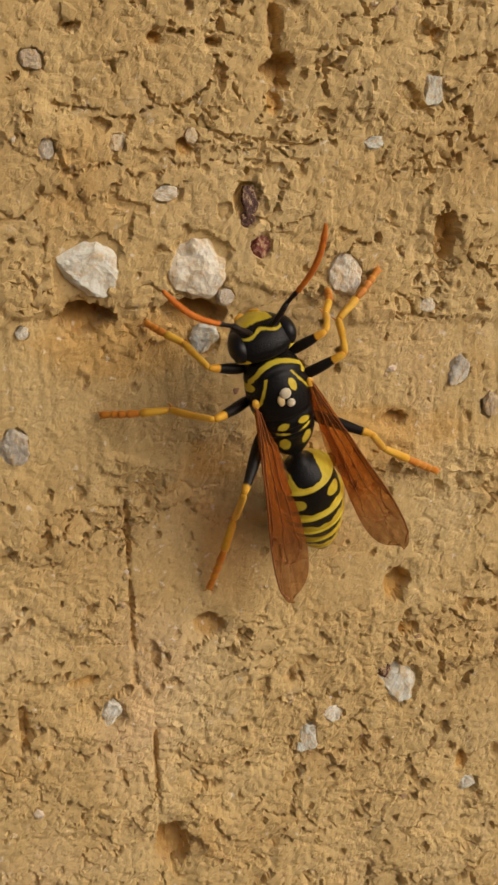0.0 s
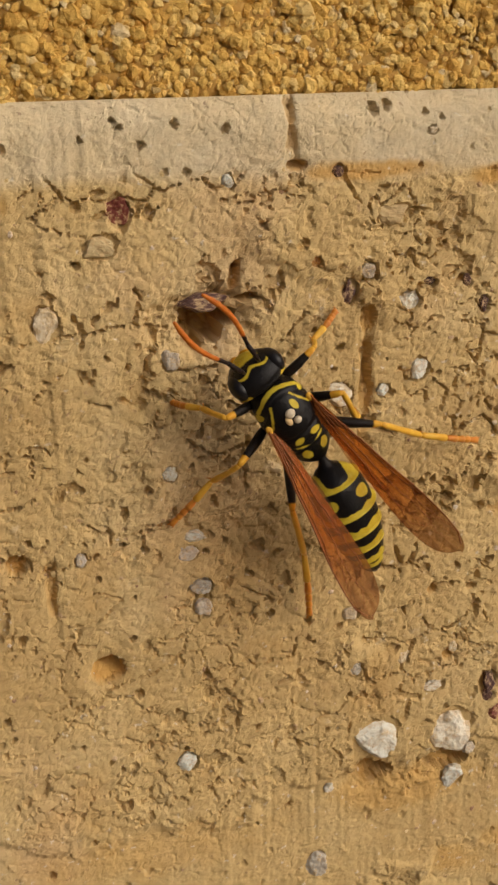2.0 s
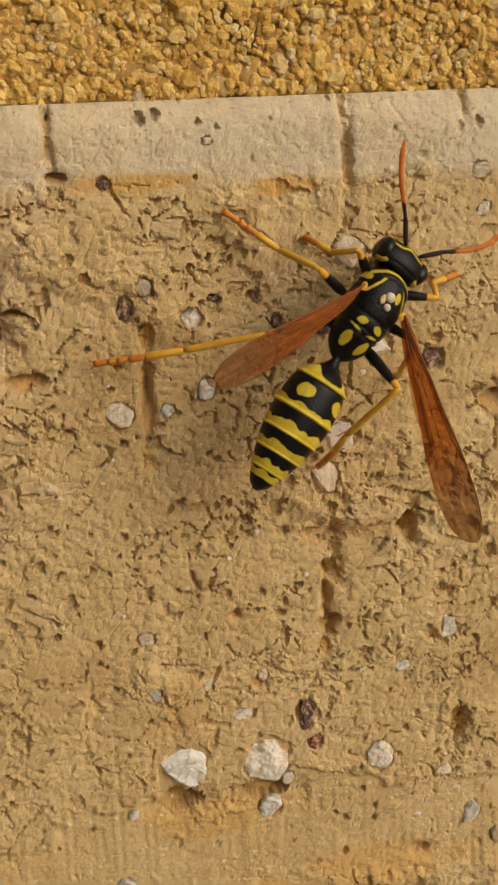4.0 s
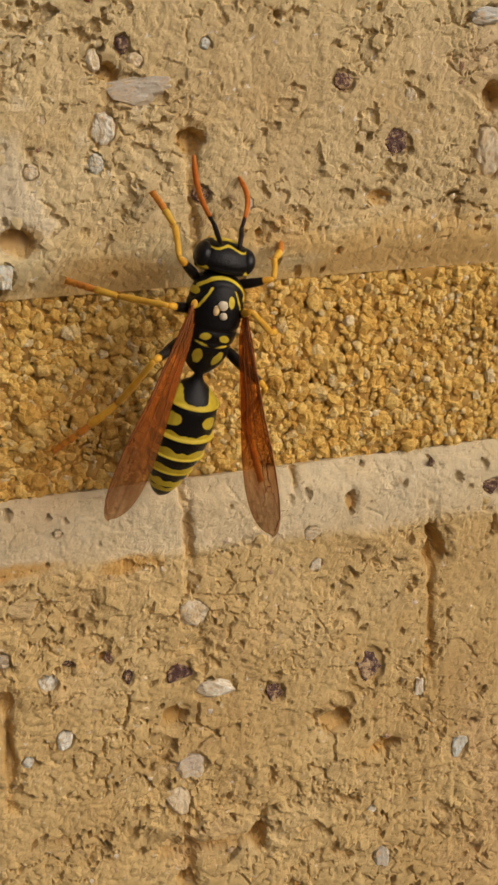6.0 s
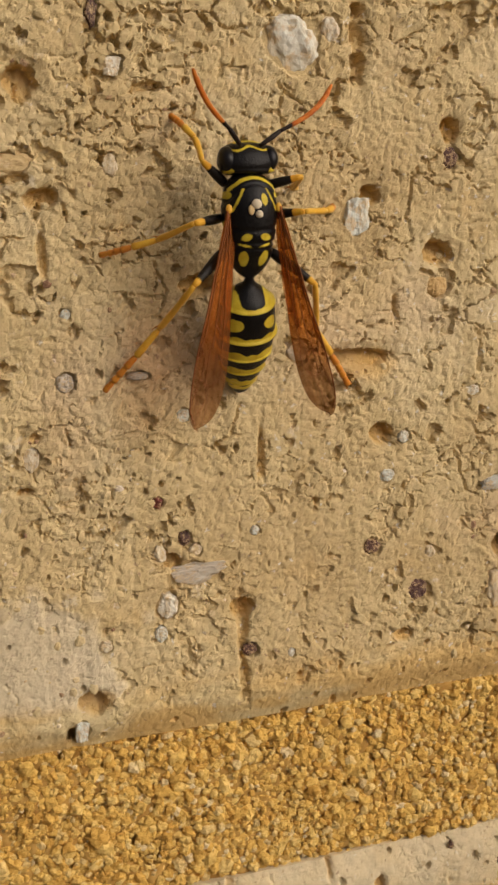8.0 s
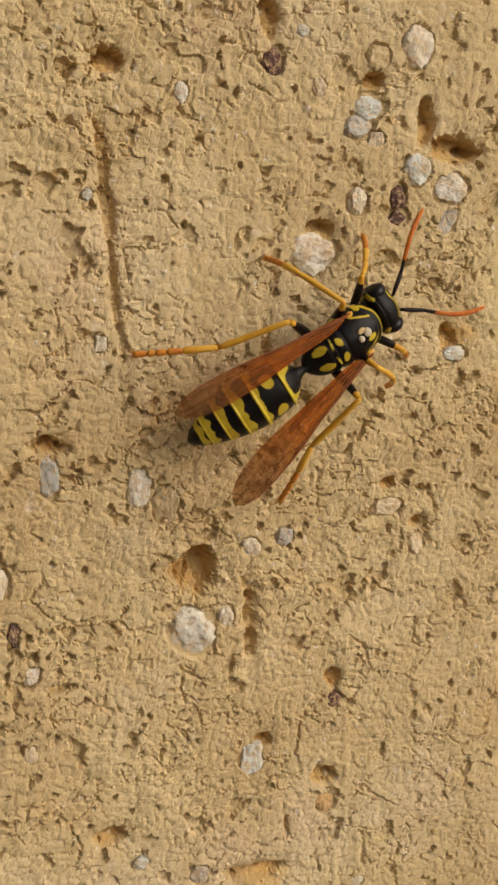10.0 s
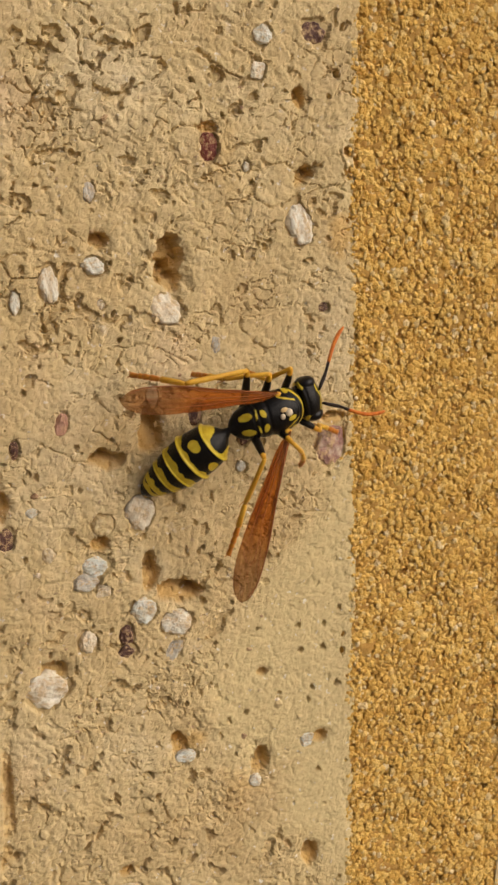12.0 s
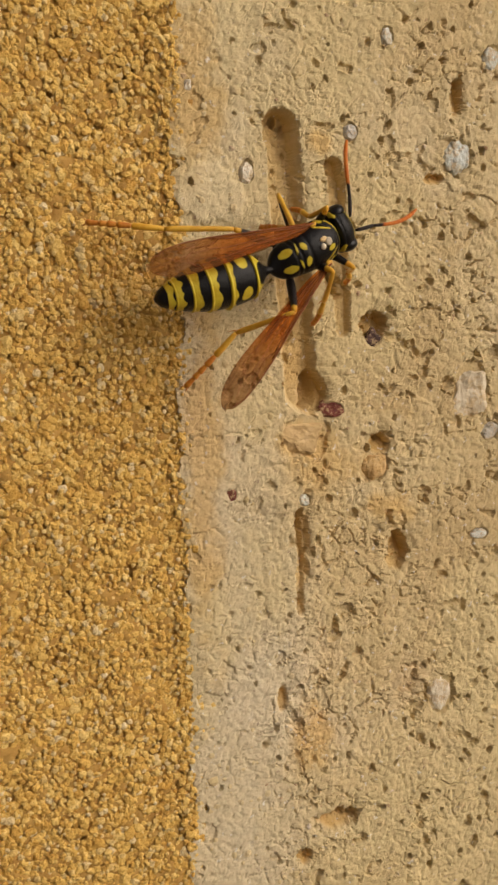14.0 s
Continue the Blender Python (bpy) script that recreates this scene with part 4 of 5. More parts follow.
GRIT = mortar_material("grit", (0.30, 0.17, 0.10), (0.58, 0.42, 0.24), (0.74, 0.66, 0.54), grain=True)
for k, (home, span, many) in enumerate(((low_brick, (-16, 36, -70, -1), 3200), (mid_brick, (1, 43, 11, 104), 3400), (end_brick, (55, 79, 44, 104), 1300))):
    box = brick_at((span[0] + span[1]) / 2, (span[2] + span[3]) / 2)[1]
    crumbs("clay_crumbs", home, box, *span, many, CLAY if k == 0 else PALE_CLAY, 0.30, 600 + k, "crumbled buff clay on the brick's face")
    crumbs("grit", home, box, *span, many // 4, GRIT, 0.22, 620 + k, "pale and dark grit in the brick's face")


# ------------------------------------------------------------------ the rest of the wall, and the ground under it
def far_brick():
    xs, zs = np.linspace(0, LONG, 59), np.linspace(0, COURSE, 25)
    gx, gz = np.meshgrid(xs, zs)
    h, pale, mark, buff = clay(gx + 700, gz + 900, (700, 700 + LONG, 900, 900 + COURSE))
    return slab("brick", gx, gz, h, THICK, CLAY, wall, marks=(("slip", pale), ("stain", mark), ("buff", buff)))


PITCH, RISE = LONG + 11.1, COURSE + JOINT
pattern = far_brick()
spots = []
for row in range(-8, 8):
    lead = 43.5 - LONG if row % 2 == 0 else -150.0
    for col in range(-4, 5):
        near = (row == 0 and col in (0, 1)) or (row == -1 and col == 0)
        if not near:
            spots.append((lead + col * PITCH, JOINT + row * RISE))
for k, (x, z) in enumerate(spots):
    ob = pattern if k == 0 else new("brick", pattern.data)
    ob.parent = wall
    ob.location = (x * MM, 0, z * MM)


def backing():
    """The bed of mortar behind all joints, a little back from the bricks' faces."""
    bm = bmesh.new()
    bmesh.ops.create_cube(bm, size=1.0)
    lo, hi = JOINT - 8 * RISE, JOINT + 8 * RISE - JOINT
    for v in bm.verts:
        v.co = Vector((v.co.x * 2.72 - 0.05, 0.06 + v.co.y * 0.096, (v.co.z * (hi - lo) + (hi + lo) / 2) * MM))
    part("mortar", bm, BED, wall, "sandy ochre lime mortar", smooth=False)


backing()
# unseen ground, added to close the place and bounce warm light upwards
bm = bmesh.new()
bmesh.ops.create_grid(bm, x_segments=40, y_segments=40, size=40.0)
for v in bm.verts:
    v.co.z = 0.02 * noise.noise(v.co * 0.3)
mat, n, l, p = make("dry_earth")
l.new(ramp(n, l, noise_of(n, l, coords(n, l, (1, 1, 1)), 3.0, 8, 0.7), [(0.3, (0.16, 0.12, 0.08)), (0.7, (0.30, 0.24, 0.17))]), p.inputs["Base Color"])
p.inputs["Roughness"].default_value = 0.95
ground = part("ground", bm, mat, None)
ground.location = (0, 0, (JOINT - 8 * RISE) * MM + 0.01)
tagged(ground, "unseen earth-coloured ground added at the wall's foot", "ground", kind="structure")


# ------------------------------------------------------------------ wasp
# Built in millimetres round the middle of its thorax: x to its right, y ahead, z away from the wall.


def spline(keys, at):
    """Smooth values at places between rows of (place, value, value ...)."""
    k = np.array(sorted(keys), float)
    xs, ys = k[:, 0], k[:, 1:]
    slope = np.gradient(ys, xs, axis=0)
    i = np.clip(np.searchsorted(xs, at) - 1, 0, len(xs) - 2)
    d = (xs[i + 1] - xs[i])[:, None]
    t = ((at - xs[i])[:, None]) / d
    a, b, c, e = 2 * t**3 - 3 * t**2 + 1, t**3 - 2 * t**2 + t, -2 * t**3 + 3 * t**2, t**3 - t**2
    return a * ys[i] + b * slope[i] * d + c * ys[i + 1] + e * slope[i + 1] * d


def hull(name, keys, rings, around, material, parent, label="", mark=None, dent=None, ends=True):
    """A body along y from rows of (y, half width, top, bottom, middle height); mark gives its markings."""
    lo, hi = min(k[0] for k in keys), max(k[0] for k in keys)
    ys = lo + (hi - lo) * (0.5 - 0.5 * np.cos(np.linspace(0, math.pi, rings))) if ends else np.linspace(lo, hi, rings)
    prof = spline(keys, ys)
    ang = np.linspace(0, 2 * math.pi, around, endpoint=False)
    prof[:, :3] = np.maximum(prof[:, :3], 0.01)
    gx = prof[:, 0:1] * np.sin(ang)
    up = np.where(np.cos(ang) > 0, prof[:, 1:2], prof[:, 2:3])
    gz = prof[:, 3:4] + up * np.cos(ang)
    gy = np.repeat(ys[:, None], around, 1)
    if dent is not None:
        f = dent(gx, gy, ang[None, :] + 0 * gx)
        gx, gz = gx * f, prof[:, 3:4] + (gz - prof[:, 3:4]) * f
    verts = np.stack([gx, gy, gz], -1).reshape(-1, 3)
    n = rings * around
    k = np.arange((rings - 1) * around)
    nxt = (k // around) * around + (k + 1) % around
    faces = np.stack([k, k + around, nxt + around, nxt], 1).tolist()
    faces += [list(range(around)), list(range(n - 1, n - around - 1, -1))]
    mesh = bpy.data.meshes.new(name)
    mesh.from_pydata((verts * MM).tolist(), [], faces)
    mesh.update()
    if mark is not None:
        a = (ang[None, :] + math.pi) % (2 * math.pi) - math.pi + 0 * gx
        layer = mesh.attributes.new("mark", "FLOAT", "POINT")
        layer.data.foreach_set("value", mark(gx, gy, gz, a).ravel().astype(np.float32))
    return part(name, mesh, material, parent, label)


def oval(x, y, cx, cy, rx, ry, turn=0.0):
    """Signed closeness to an oval: over 0 inside."""
    c, s = math.cos(radians(turn)), math.sin(radians(turn))
    u, v = (x - cx) * c + (y - cy) * s, (y - cy) * c - (x - cx) * s
    return (1 - np.hypot(u / rx, v / ry)) * min(rx, ry)


def to_mark(near):
    return np.clip(0.5 + near * 2.2, 0, 1)


def tube(name, points, radii, around, material, parent, label="", mark=None):
    """A round rod through points with the given radii."""
    pts = [Vector(p) for p in points]
    bm = bmesh.new()
    rows = []
    for i, p in enumerate(pts):
        d = (pts[min(i + 1, len(pts) - 1)] - pts[max(i - 1, 0)]).normalized()
        side = d.cross(Vector((0, 0, 1)))
        side = side.normalized() if side.length > 1e-4 else Vector((1, 0, 0))
        up = side.cross(d)
        rows.append([bm.verts.new((p + float(radii[i]) * (math.cos(a) * side + math.sin(a) * up)) * MM) for a in (2 * math.pi * k / around for k in range(around))])
    for a, b in zip(rows, rows[1:]):
        for k in range(around):
            bm.faces.new((a[k], a[(k + 1) % around], b[(k + 1) % around], b[k]))
    bm.faces.new(rows[0][::-1])
    bm.faces.new(rows[-1])
    bmesh.ops.recalc_face_normals(bm, faces=bm.faces)
    ob = part(name, bm, material, parent, label)
    if mark is not None:
        layer = ob.data.attributes.new("mark", "FLOAT", "POINT")
        layer.data.foreach_set("value", [mark(v.co / MM) for v in ob.data.vertices])
    return ob


def bead(name, centre, size, material, parent, label="", rings=16, around=24):
    x, y, z = centre
    rx, ry, rz = size
    keys = [(-math.cos(a) * ry, math.sin(a) * rx, math.sin(a) * rz, math.sin(a) * rz, 0) for a in np.linspace(0, math.pi, 13)]
    ob = hull(name, keys, rings, around, material, parent, label)
    ob.location = (x * MM, y * MM, z * MM)
    return ob


wasp = tagged(new("wasp"), "black and yellow paper wasp crawling over the brick wall", "wasp")


REAR = 1.04  # how much the hind half of the thorax is drawn out


def thorax_marks(x, y, z, a):
    w, y = np.abs(x), np.where(y < 0, y / REAR, y)
    top = z > -0.35
    collar = 0.075 - np.abs(y - (1.70 - 0.46 * w**2))
    collar = np.where(w < 1.08, collar, -0.1)
    line = 0.045 - np.abs((y - 1.22) + (w - 0.52) * 1.9) * 0.46
    line = np.where((y > 0.25) & (y < 1.25), line, -0.1)
    near = np.maximum(collar, line)
    for spot in ((0.42, -0.78, 0.25, 0.15, -12), (0.40, -1.14, 0.30, 0.06, 14), (0.45, -1.68, 0.20, 0.33, -18), (1.12, 0.98, 0.16, 0.16, 0), (1.2, -0.35, 0.12, 0.25, 0)):
        near = np.maximum(near, oval(w, y, *spot))
    near = np.maximum(near, oval(x, y, 0.37, 0.78, 0.14, 0.27, 10))
    flank = np.maximum(oval(z, y, -0.45, 0.75, 0.22, 0.18), oval(z, y, -0.55, -0.9, 0.22, 0.22))
    return to_mark(np.where(top, near, flank))


def thorax_dents(x, y, a):
    w, y = np.abs(x), np.where(y < 0, y / REAR, y)
    f = 1 - 0.05 * np.exp(-((y - (1.42 - 0.52 * w**2)) / 0.06) ** 2)
    f = f - 0.05 * np.exp(-((y + 0.52 - 0.1 * w**2) / 0.07) ** 2) - 0.07 * np.exp(-((y + 1.03) / 0.06) ** 2) - 0.07 * np.exp(-((y + 1.27) / 0.06) ** 2)
    return f


hull("thorax", [(y * (REAR if y < 0 else 1.0), *r) for y, *r in [(1.92, 0.42, 0.34, 0.40, -0.15), (1.78, 0.70, 0.62, 0.66, -0.12), (1.5, 0.98, 0.88, 0.9, -0.05), (1.0, 1.17, 1.04, 1.05, 0), (0.3, 1.24, 1.13, 1.12, 0), (-0.4, 1.18, 1.06, 1.1, 0), (-1.0, 1.08, 0.94, 1.0, -0.02),
     (-1.56, 0.98, 0.70, 0.88, -0.08), (-2.04, 0.76, 0.40, 0.62, -0.18), (-2.36, 0.44, 0.24, 0.36, -0.22), (-2.52, 0.20, 0.16, 0.18, -0.22)]],
     96, 96, BLACK_YELLOW, wasp, "glossy black thorax with yellow bars and spots", thorax_marks, thorax_dents)


def head_marks(x, y, z, a):
    w = np.abs(x)
    face = np.minimum(y - (3.20 - 0.1 * w), 0.60 - w)
    brow = 0.048 - np.abs(y - (2.92 + 0.09 * np.cos(w * 5.2)))
    brow = np.where((w < 0.95) & (z > -0.2), brow, -0.1)
    cheek = oval(w, y, 0.98, 1.98, 0.20, 0.13, 10)
    return to_mark(np.maximum(np.maximum(face, brow), np.where(z > -0.7, cheek, -0.1)))


head = hull("head", [(1.78, 0.55, 0.40, 0.5, -0.15), (1.86, 0.98, 0.66, 0.85, -0.12), (2.1, 1.24, 0.84, 1.1, -0.12), (2.5, 1.30, 0.86, 1.25, -0.16), (2.85, 1.12, 0.72, 1.25, -0.22), (3.1, 0.80, 0.50, 1.1, -0.30), (3.26, 0.40, 0.26, 0.7, -0.4)],
            56, 80, BLACK_YELLOW, wasp, "wide black head with a wavy yellow brow and yellow face", head_marks)
for s in (-1, 1):
    eye = bead("compound_eye", (0.86 * s, 2.44, -0.16), (0.45, 0.62, 0.74), EYE, wasp, "smooth black compound eye", 24, 32)
    eye.rotation_euler = (0, radians(14 * s), radians(-8 * s))
for x, y in ((0, 2.44), (-0.24, 2.24), (0.24, 2.24)):
    bead("ocellus", (x, y, 0.66), (0.075, 0.075, 0.07), EYE, head)
for s in (-1, 1):
    tube("mandible", [(0.40 * s, 2.95, -1.15), (0.38 * s, 3.05, -1.35), (0.22 * s, 3.08, -1.55), (0.05 * s, 3.02, -1.68)], [0.18, 0.16, 0.11, 0.04], 10, LEG_HORN, head, mark=lambda c: 0.8)
    bead("tegula", (1.12 * s, 0.42, 0.68), (0.14, 0.20, 0.10), YELLOW_HORN, wasp, "yellow wing scale")
bead("pale_speck", (-0.03, 0.60, 1.17), (0.23, 0.21, 0.13), SPECK, wasp, "whitish rounded speck on the back")
bead("pale_speck", (0.08, 0.17, 1.17), (0.17, 0.16, 0.12), SPECK, wasp, "whitish rounded speck on the back")
bead("yellowish_speck", (-0.26, 0.36, 1.14), (0.14, 0.22, 0.08), TAN, wasp, "small tan speck on the back")

# the abdomen hangs on a joint behind the thorax and is told from it by its own pose
ABDOMEN_AT = (0, -2.48, -0.18)
STRETCH = 1.04
GIRTH = [(0.0, 0.20), (0.22, 0.23), (0.46, 0.36), (0.75, 0.74), (1.08, 1.10), (1.36, 1.27), (2.0, 1.41), (2.75, 1.46), (3.5, 1.41), (4.25, 1.26), (5.0, 1.02), (5.6, 0.78), (6.0, 0.57), (6.25, 0.38), (6.40, 0.16)]
abdomen = new("abdomen")
abdomen.parent = wasp
tagged(abdomen, "banded black and yellow spindle-shaped abdomen")


def tergite(a, b, kind):
    def marks(x, y, z, ang):
        u, w = (-y / STRETCH - a) / (b - a), np.abs(ang)
        size = b - a
        jag = 0.030 * np.sin(w * 11 + 2.1 * kind) + 0.012 * np.sin(w * 23 + kind)
        if kind == 1:
            near = (u - (0.86 - 0.34 * ease(0.25, 1.15, w) + 0.4 * jag)) * size
            near = np.minimum(near, np.abs(u - 0.56) * size + 0.55 * np.abs(w - 0.95) - 0.03)
        elif kind == 6:
            near = np.minimum((u - 0.16 - 0.06 * np.cos(w * 6)) * size, (0.46 - u) * size)
        else:
            lobes = 0.66 - 0.17 * np.exp(-(((w - 0.62) / 0.30) ** 2)) - 0.07 * np.exp(-((w / 0.12) ** 2)) - 0.10 * ease(1.2, 1.7, w)
            near = (u - lobes - jag) * size
            if kind == 2:
                near = (u - (0.83 - 0.07 * np.exp(-(((w - 0.55) / 0.3) ** 2)) - 0.12 * ease(1.0, 1.5, w) + 0.6 * jag)) * size
                spot = oval(w * 1.2, u * size, 0.84 + 0.1 * (u - 0.4), 0.42 * size, 0.38, 0.19 * size, 14)
                near = np.maximum(near, spot + 0.4 * jag)
        return to_mark(near)

    rows = 0.94 * spline(GIRTH, np.linspace(a, b, 9))[:, 0]
    keys = []
    for k, (s, r) in enumerate(zip(np.linspace(a, b, 9), rows)):
        g = r * (1.0 + 0.010 * (k / 8) - 0.015 * (k == 0)) if kind < 6 else r
        keys.append((-s * STRETCH, g, g * 0.94, g * 0.86, 0.0))
    keys.append((-b * STRETCH - 0.03, rows[-1] * 0.9, rows[-1] * 0.85, rows[-1] * 0.78, 0.0))
    hull("tergite", keys, 40, 96, BLACK_YELLOW, abdomen, mark=marks, ends=False)


for k, (a, b) in enumerate(((0.0, 1.36), (1.28, 2.85), (2.76, 3.86), (3.77, 4.74), (4.65, 5.54), (5.45, 6.4))):
    tergite(a, b, k + 1)


# wings, each along its own y axis from the hinge; side is 1 for the right one
def wing(side):
    n, m = 72, 17
    ys = np.sin(np.linspace(0, math.pi / 2, n))
    lead = spline([(0, 0.12), (0.1, 0.22), (0.4, 0.42), (0.7, 0.66), (0.86, 0.62), (0.93, 0.52), (0.97, 0.38), (0.99, 0.22), (1, 0.02)], ys)[:, 0]
    trail = spline([(0, 0.12), (0.1, 0.38), (0.35, 0.58), (0.62, 0.90), (0.8, 0.98), (0.88, 0.90), (0.94, 0.72), (0.975, 0.48), (0.992, 0.26), (1, 0.02)], ys)[:, 0]
    t = np.linspace(0, 1, m)
    out = -side
    gx = out * 1.0 * (lead[:, None] * (1 - t) - trail[:, None] * t)
    gy = np.repeat(ys[:, None] * 10.1, m, 1)
    gz = 0.10 * np.abs(((t * 3.0) % 1.0) - 0.5)[None, :] * np.sin(np.clip(ys * 3.3, 0, math.pi))[:, None] - 0.16 * t[None, :] - 0.28 * (ys[:, None] ** 2) * t[None, :]
    gz = gz + 0.22 * np.sin(ys * math.pi)[:, None]
    front = np.stack([gx, gy, gz], -1).reshape(-1, 3)
    behind = front - np.array((0, 0, 0.022))
    k = (np.arange(n - 1)[:, None] * m + np.arange(m - 1)).ravel()
    q = np.stack([k, k + 1, k + m + 1, k + m], 1)
    rim = np.concatenate([np.arange(m), np.arange(1, n) * m + m - 1, n * m - 1 - np.arange(1, m), (n - 1 - np.arange(1, n - 1)) * m])
    j = np.roll(rim, -1)
    faces = np.concatenate([q, q[:, ::-1] + n * m, np.stack([j, rim, rim + n * m, j + n * m], 1)])
    mesh = bpy.data.meshes.new("forewing")
    mesh.from_pydata((np.concatenate([front, behind]) * MM).tolist(), [], faces.tolist())
    mesh.update()
    fade = np.repeat(ease(0.45, 0.88, ys)[:, None], m, 1).ravel()
    layer = mesh.attributes.new("tip", "FLOAT", "POINT")
    layer.data.foreach_set("value", np.concatenate([fade, fade]).astype(np.float32))
    ob = part("forewing", mesh, AMBER, wasp, "long amber wing folded lengthwise")

    def on(y, w):
        """A place on the wing at a share of its length and of its width from the front edge."""
        i, c = int(np.argmin(np.abs(ys - y))), min(int(w * (m - 1)), m - 1)
        p = front.reshape(n, m, 3)[i, c]
        return (p[0], p[1], p[2] + 0.02)

    def vein(*knots, r=0.034):
        path = spline([(i, *k) for i, k in enumerate(knots)], np.linspace(0, len(knots) - 1, 9 * (len(knots) - 1)))
        tube("vein", [on(a, b) for a, b in path.clip(0, 1)], np.linspace(r * 0.75, r * 0.5, len(path)), 6, VEIN, ob)

    vein((0.01, 0.3), (0.3, 0.03), (0.6, 0.0), (0.78, 0.0), (0.9, 0.02), (0.965, 0.2), r=0.055)
    vein((0.01, 0.45), (0.3, 0.17), (0.60, 0.12), (0.68, 0.02), r=0.045)
    vein((0.02, 0.5), (0.25, 0.46), (0.5, 0.48), (0.66, 0.40), (0.78, 0.42), r=0.036)
    vein((0.05, 0.65), (0.3, 0.72), (0.55, 0.78), (0.74, 0.84), r=0.034)
    vein((0.60, 0.12), (0.68, 0.30), (0.76, 0.22), (0.90, 0.05), r=0.03)
    vein((0.68, 0.30), (0.66, 0.40), r=0.028)
    vein((0.76, 0.22), (0.78, 0.42), (0.85, 0.50), (0.92, 0.34), r=0.026)
    vein((0.74, 0.84), (0.78, 0.64), (0.78, 0.42), r=0.026)
    vein((0.5, 0.48), (0.56, 0.78), r=0.026)
    # the smaller hind wing, tucked under the inner edge
    ys2 = np.linspace(0, 1, 24)
    inner = spline([(0, 0.06), (0.3, 0.28), (0.6, 0.5), (0.85, 0.4), (1, 0.03)], ys2)[:, 0]
    bm = bmesh.new()
    rows = []
    for y, w in zip(ys2, inner):
        rows.append([bm.verts.new(Vector((-out * (0.1 + 0.28 * y + w * s), 0.25 + y * 5.6, -0.14 - 0.12 * s + d)) * MM) for s, d in ((0, 0), (0.5, 0.03), (1, 0), (0.5, 0.01), (0, -0.02))])
    for a, b in zip(rows, rows[1:]):
        for k in range(5):
            bm.faces.new((a[k], a[(k + 1) % 5], b[(k + 1) % 5], b[k]))
    bmesh.ops.recalc_face_normals(bm, faces=bm.faces)
    part("hindwing", bm, SMOKE, ob, "clear smoky hind wing")
    return ob


def antenna(side):
    """A dark stalk and an orange whip along its own y axis, bowed outwards."""
    ob = tube("scape", [(0, 0, 0), (0.02 * side, 0.25, 0.03), (0.05 * side, 0.7, 0.09), (0.06 * side, 1.15, 0.10)], [0.07, 0.10, 0.115, 0.10], 14, ANTENNA_HORN, wasp, "black antenna stalk", mark=lambda c: 0.0)
    pts, rad = [], []
    for k in range(34):
        u = k / 33
        pts.append((0.06 * side + side * 0.34 * math.sin(u * math.pi) * (0.6 + 0.4 * u) - 0.06 * side * u, 1.13 + 3.37 * u, 0.10 - 0.10 * u + 0.18 * math.sin(u * math.pi)))
        rad.append(0.9 * (0.092 + 0.045 * math.sin(min(1, u * 1.5) * math.pi / 2)) * (1 - 0.12 * (k % 3 == 0)) * (1.0 if u < 0.86 else 1 - 3.3 * (u - 0.86)))
    tube("flagellum", pts, rad, 14, ANTENNA_HORN, ob, "orange antenna whip", mark=lambda c: float(np.clip(0.5 + (c.y - 1.75) * 0.6, 0, 1)))
    return ob


# legs: lengths of thigh, shin and foot, and where each hangs on the thorax
LEGS = {
    "front": ((0.62, 1.25, -0.85), 2.15, 1.95, 2.1, 0.215),
    "middle": ((0.80, 0.05, -0.95), 2.45, 2.6, 2.9, 0.222),
    "hind": ((0.78, -1.22, -0.90), 3.05, 3.6, 4.0, 0.24),
}


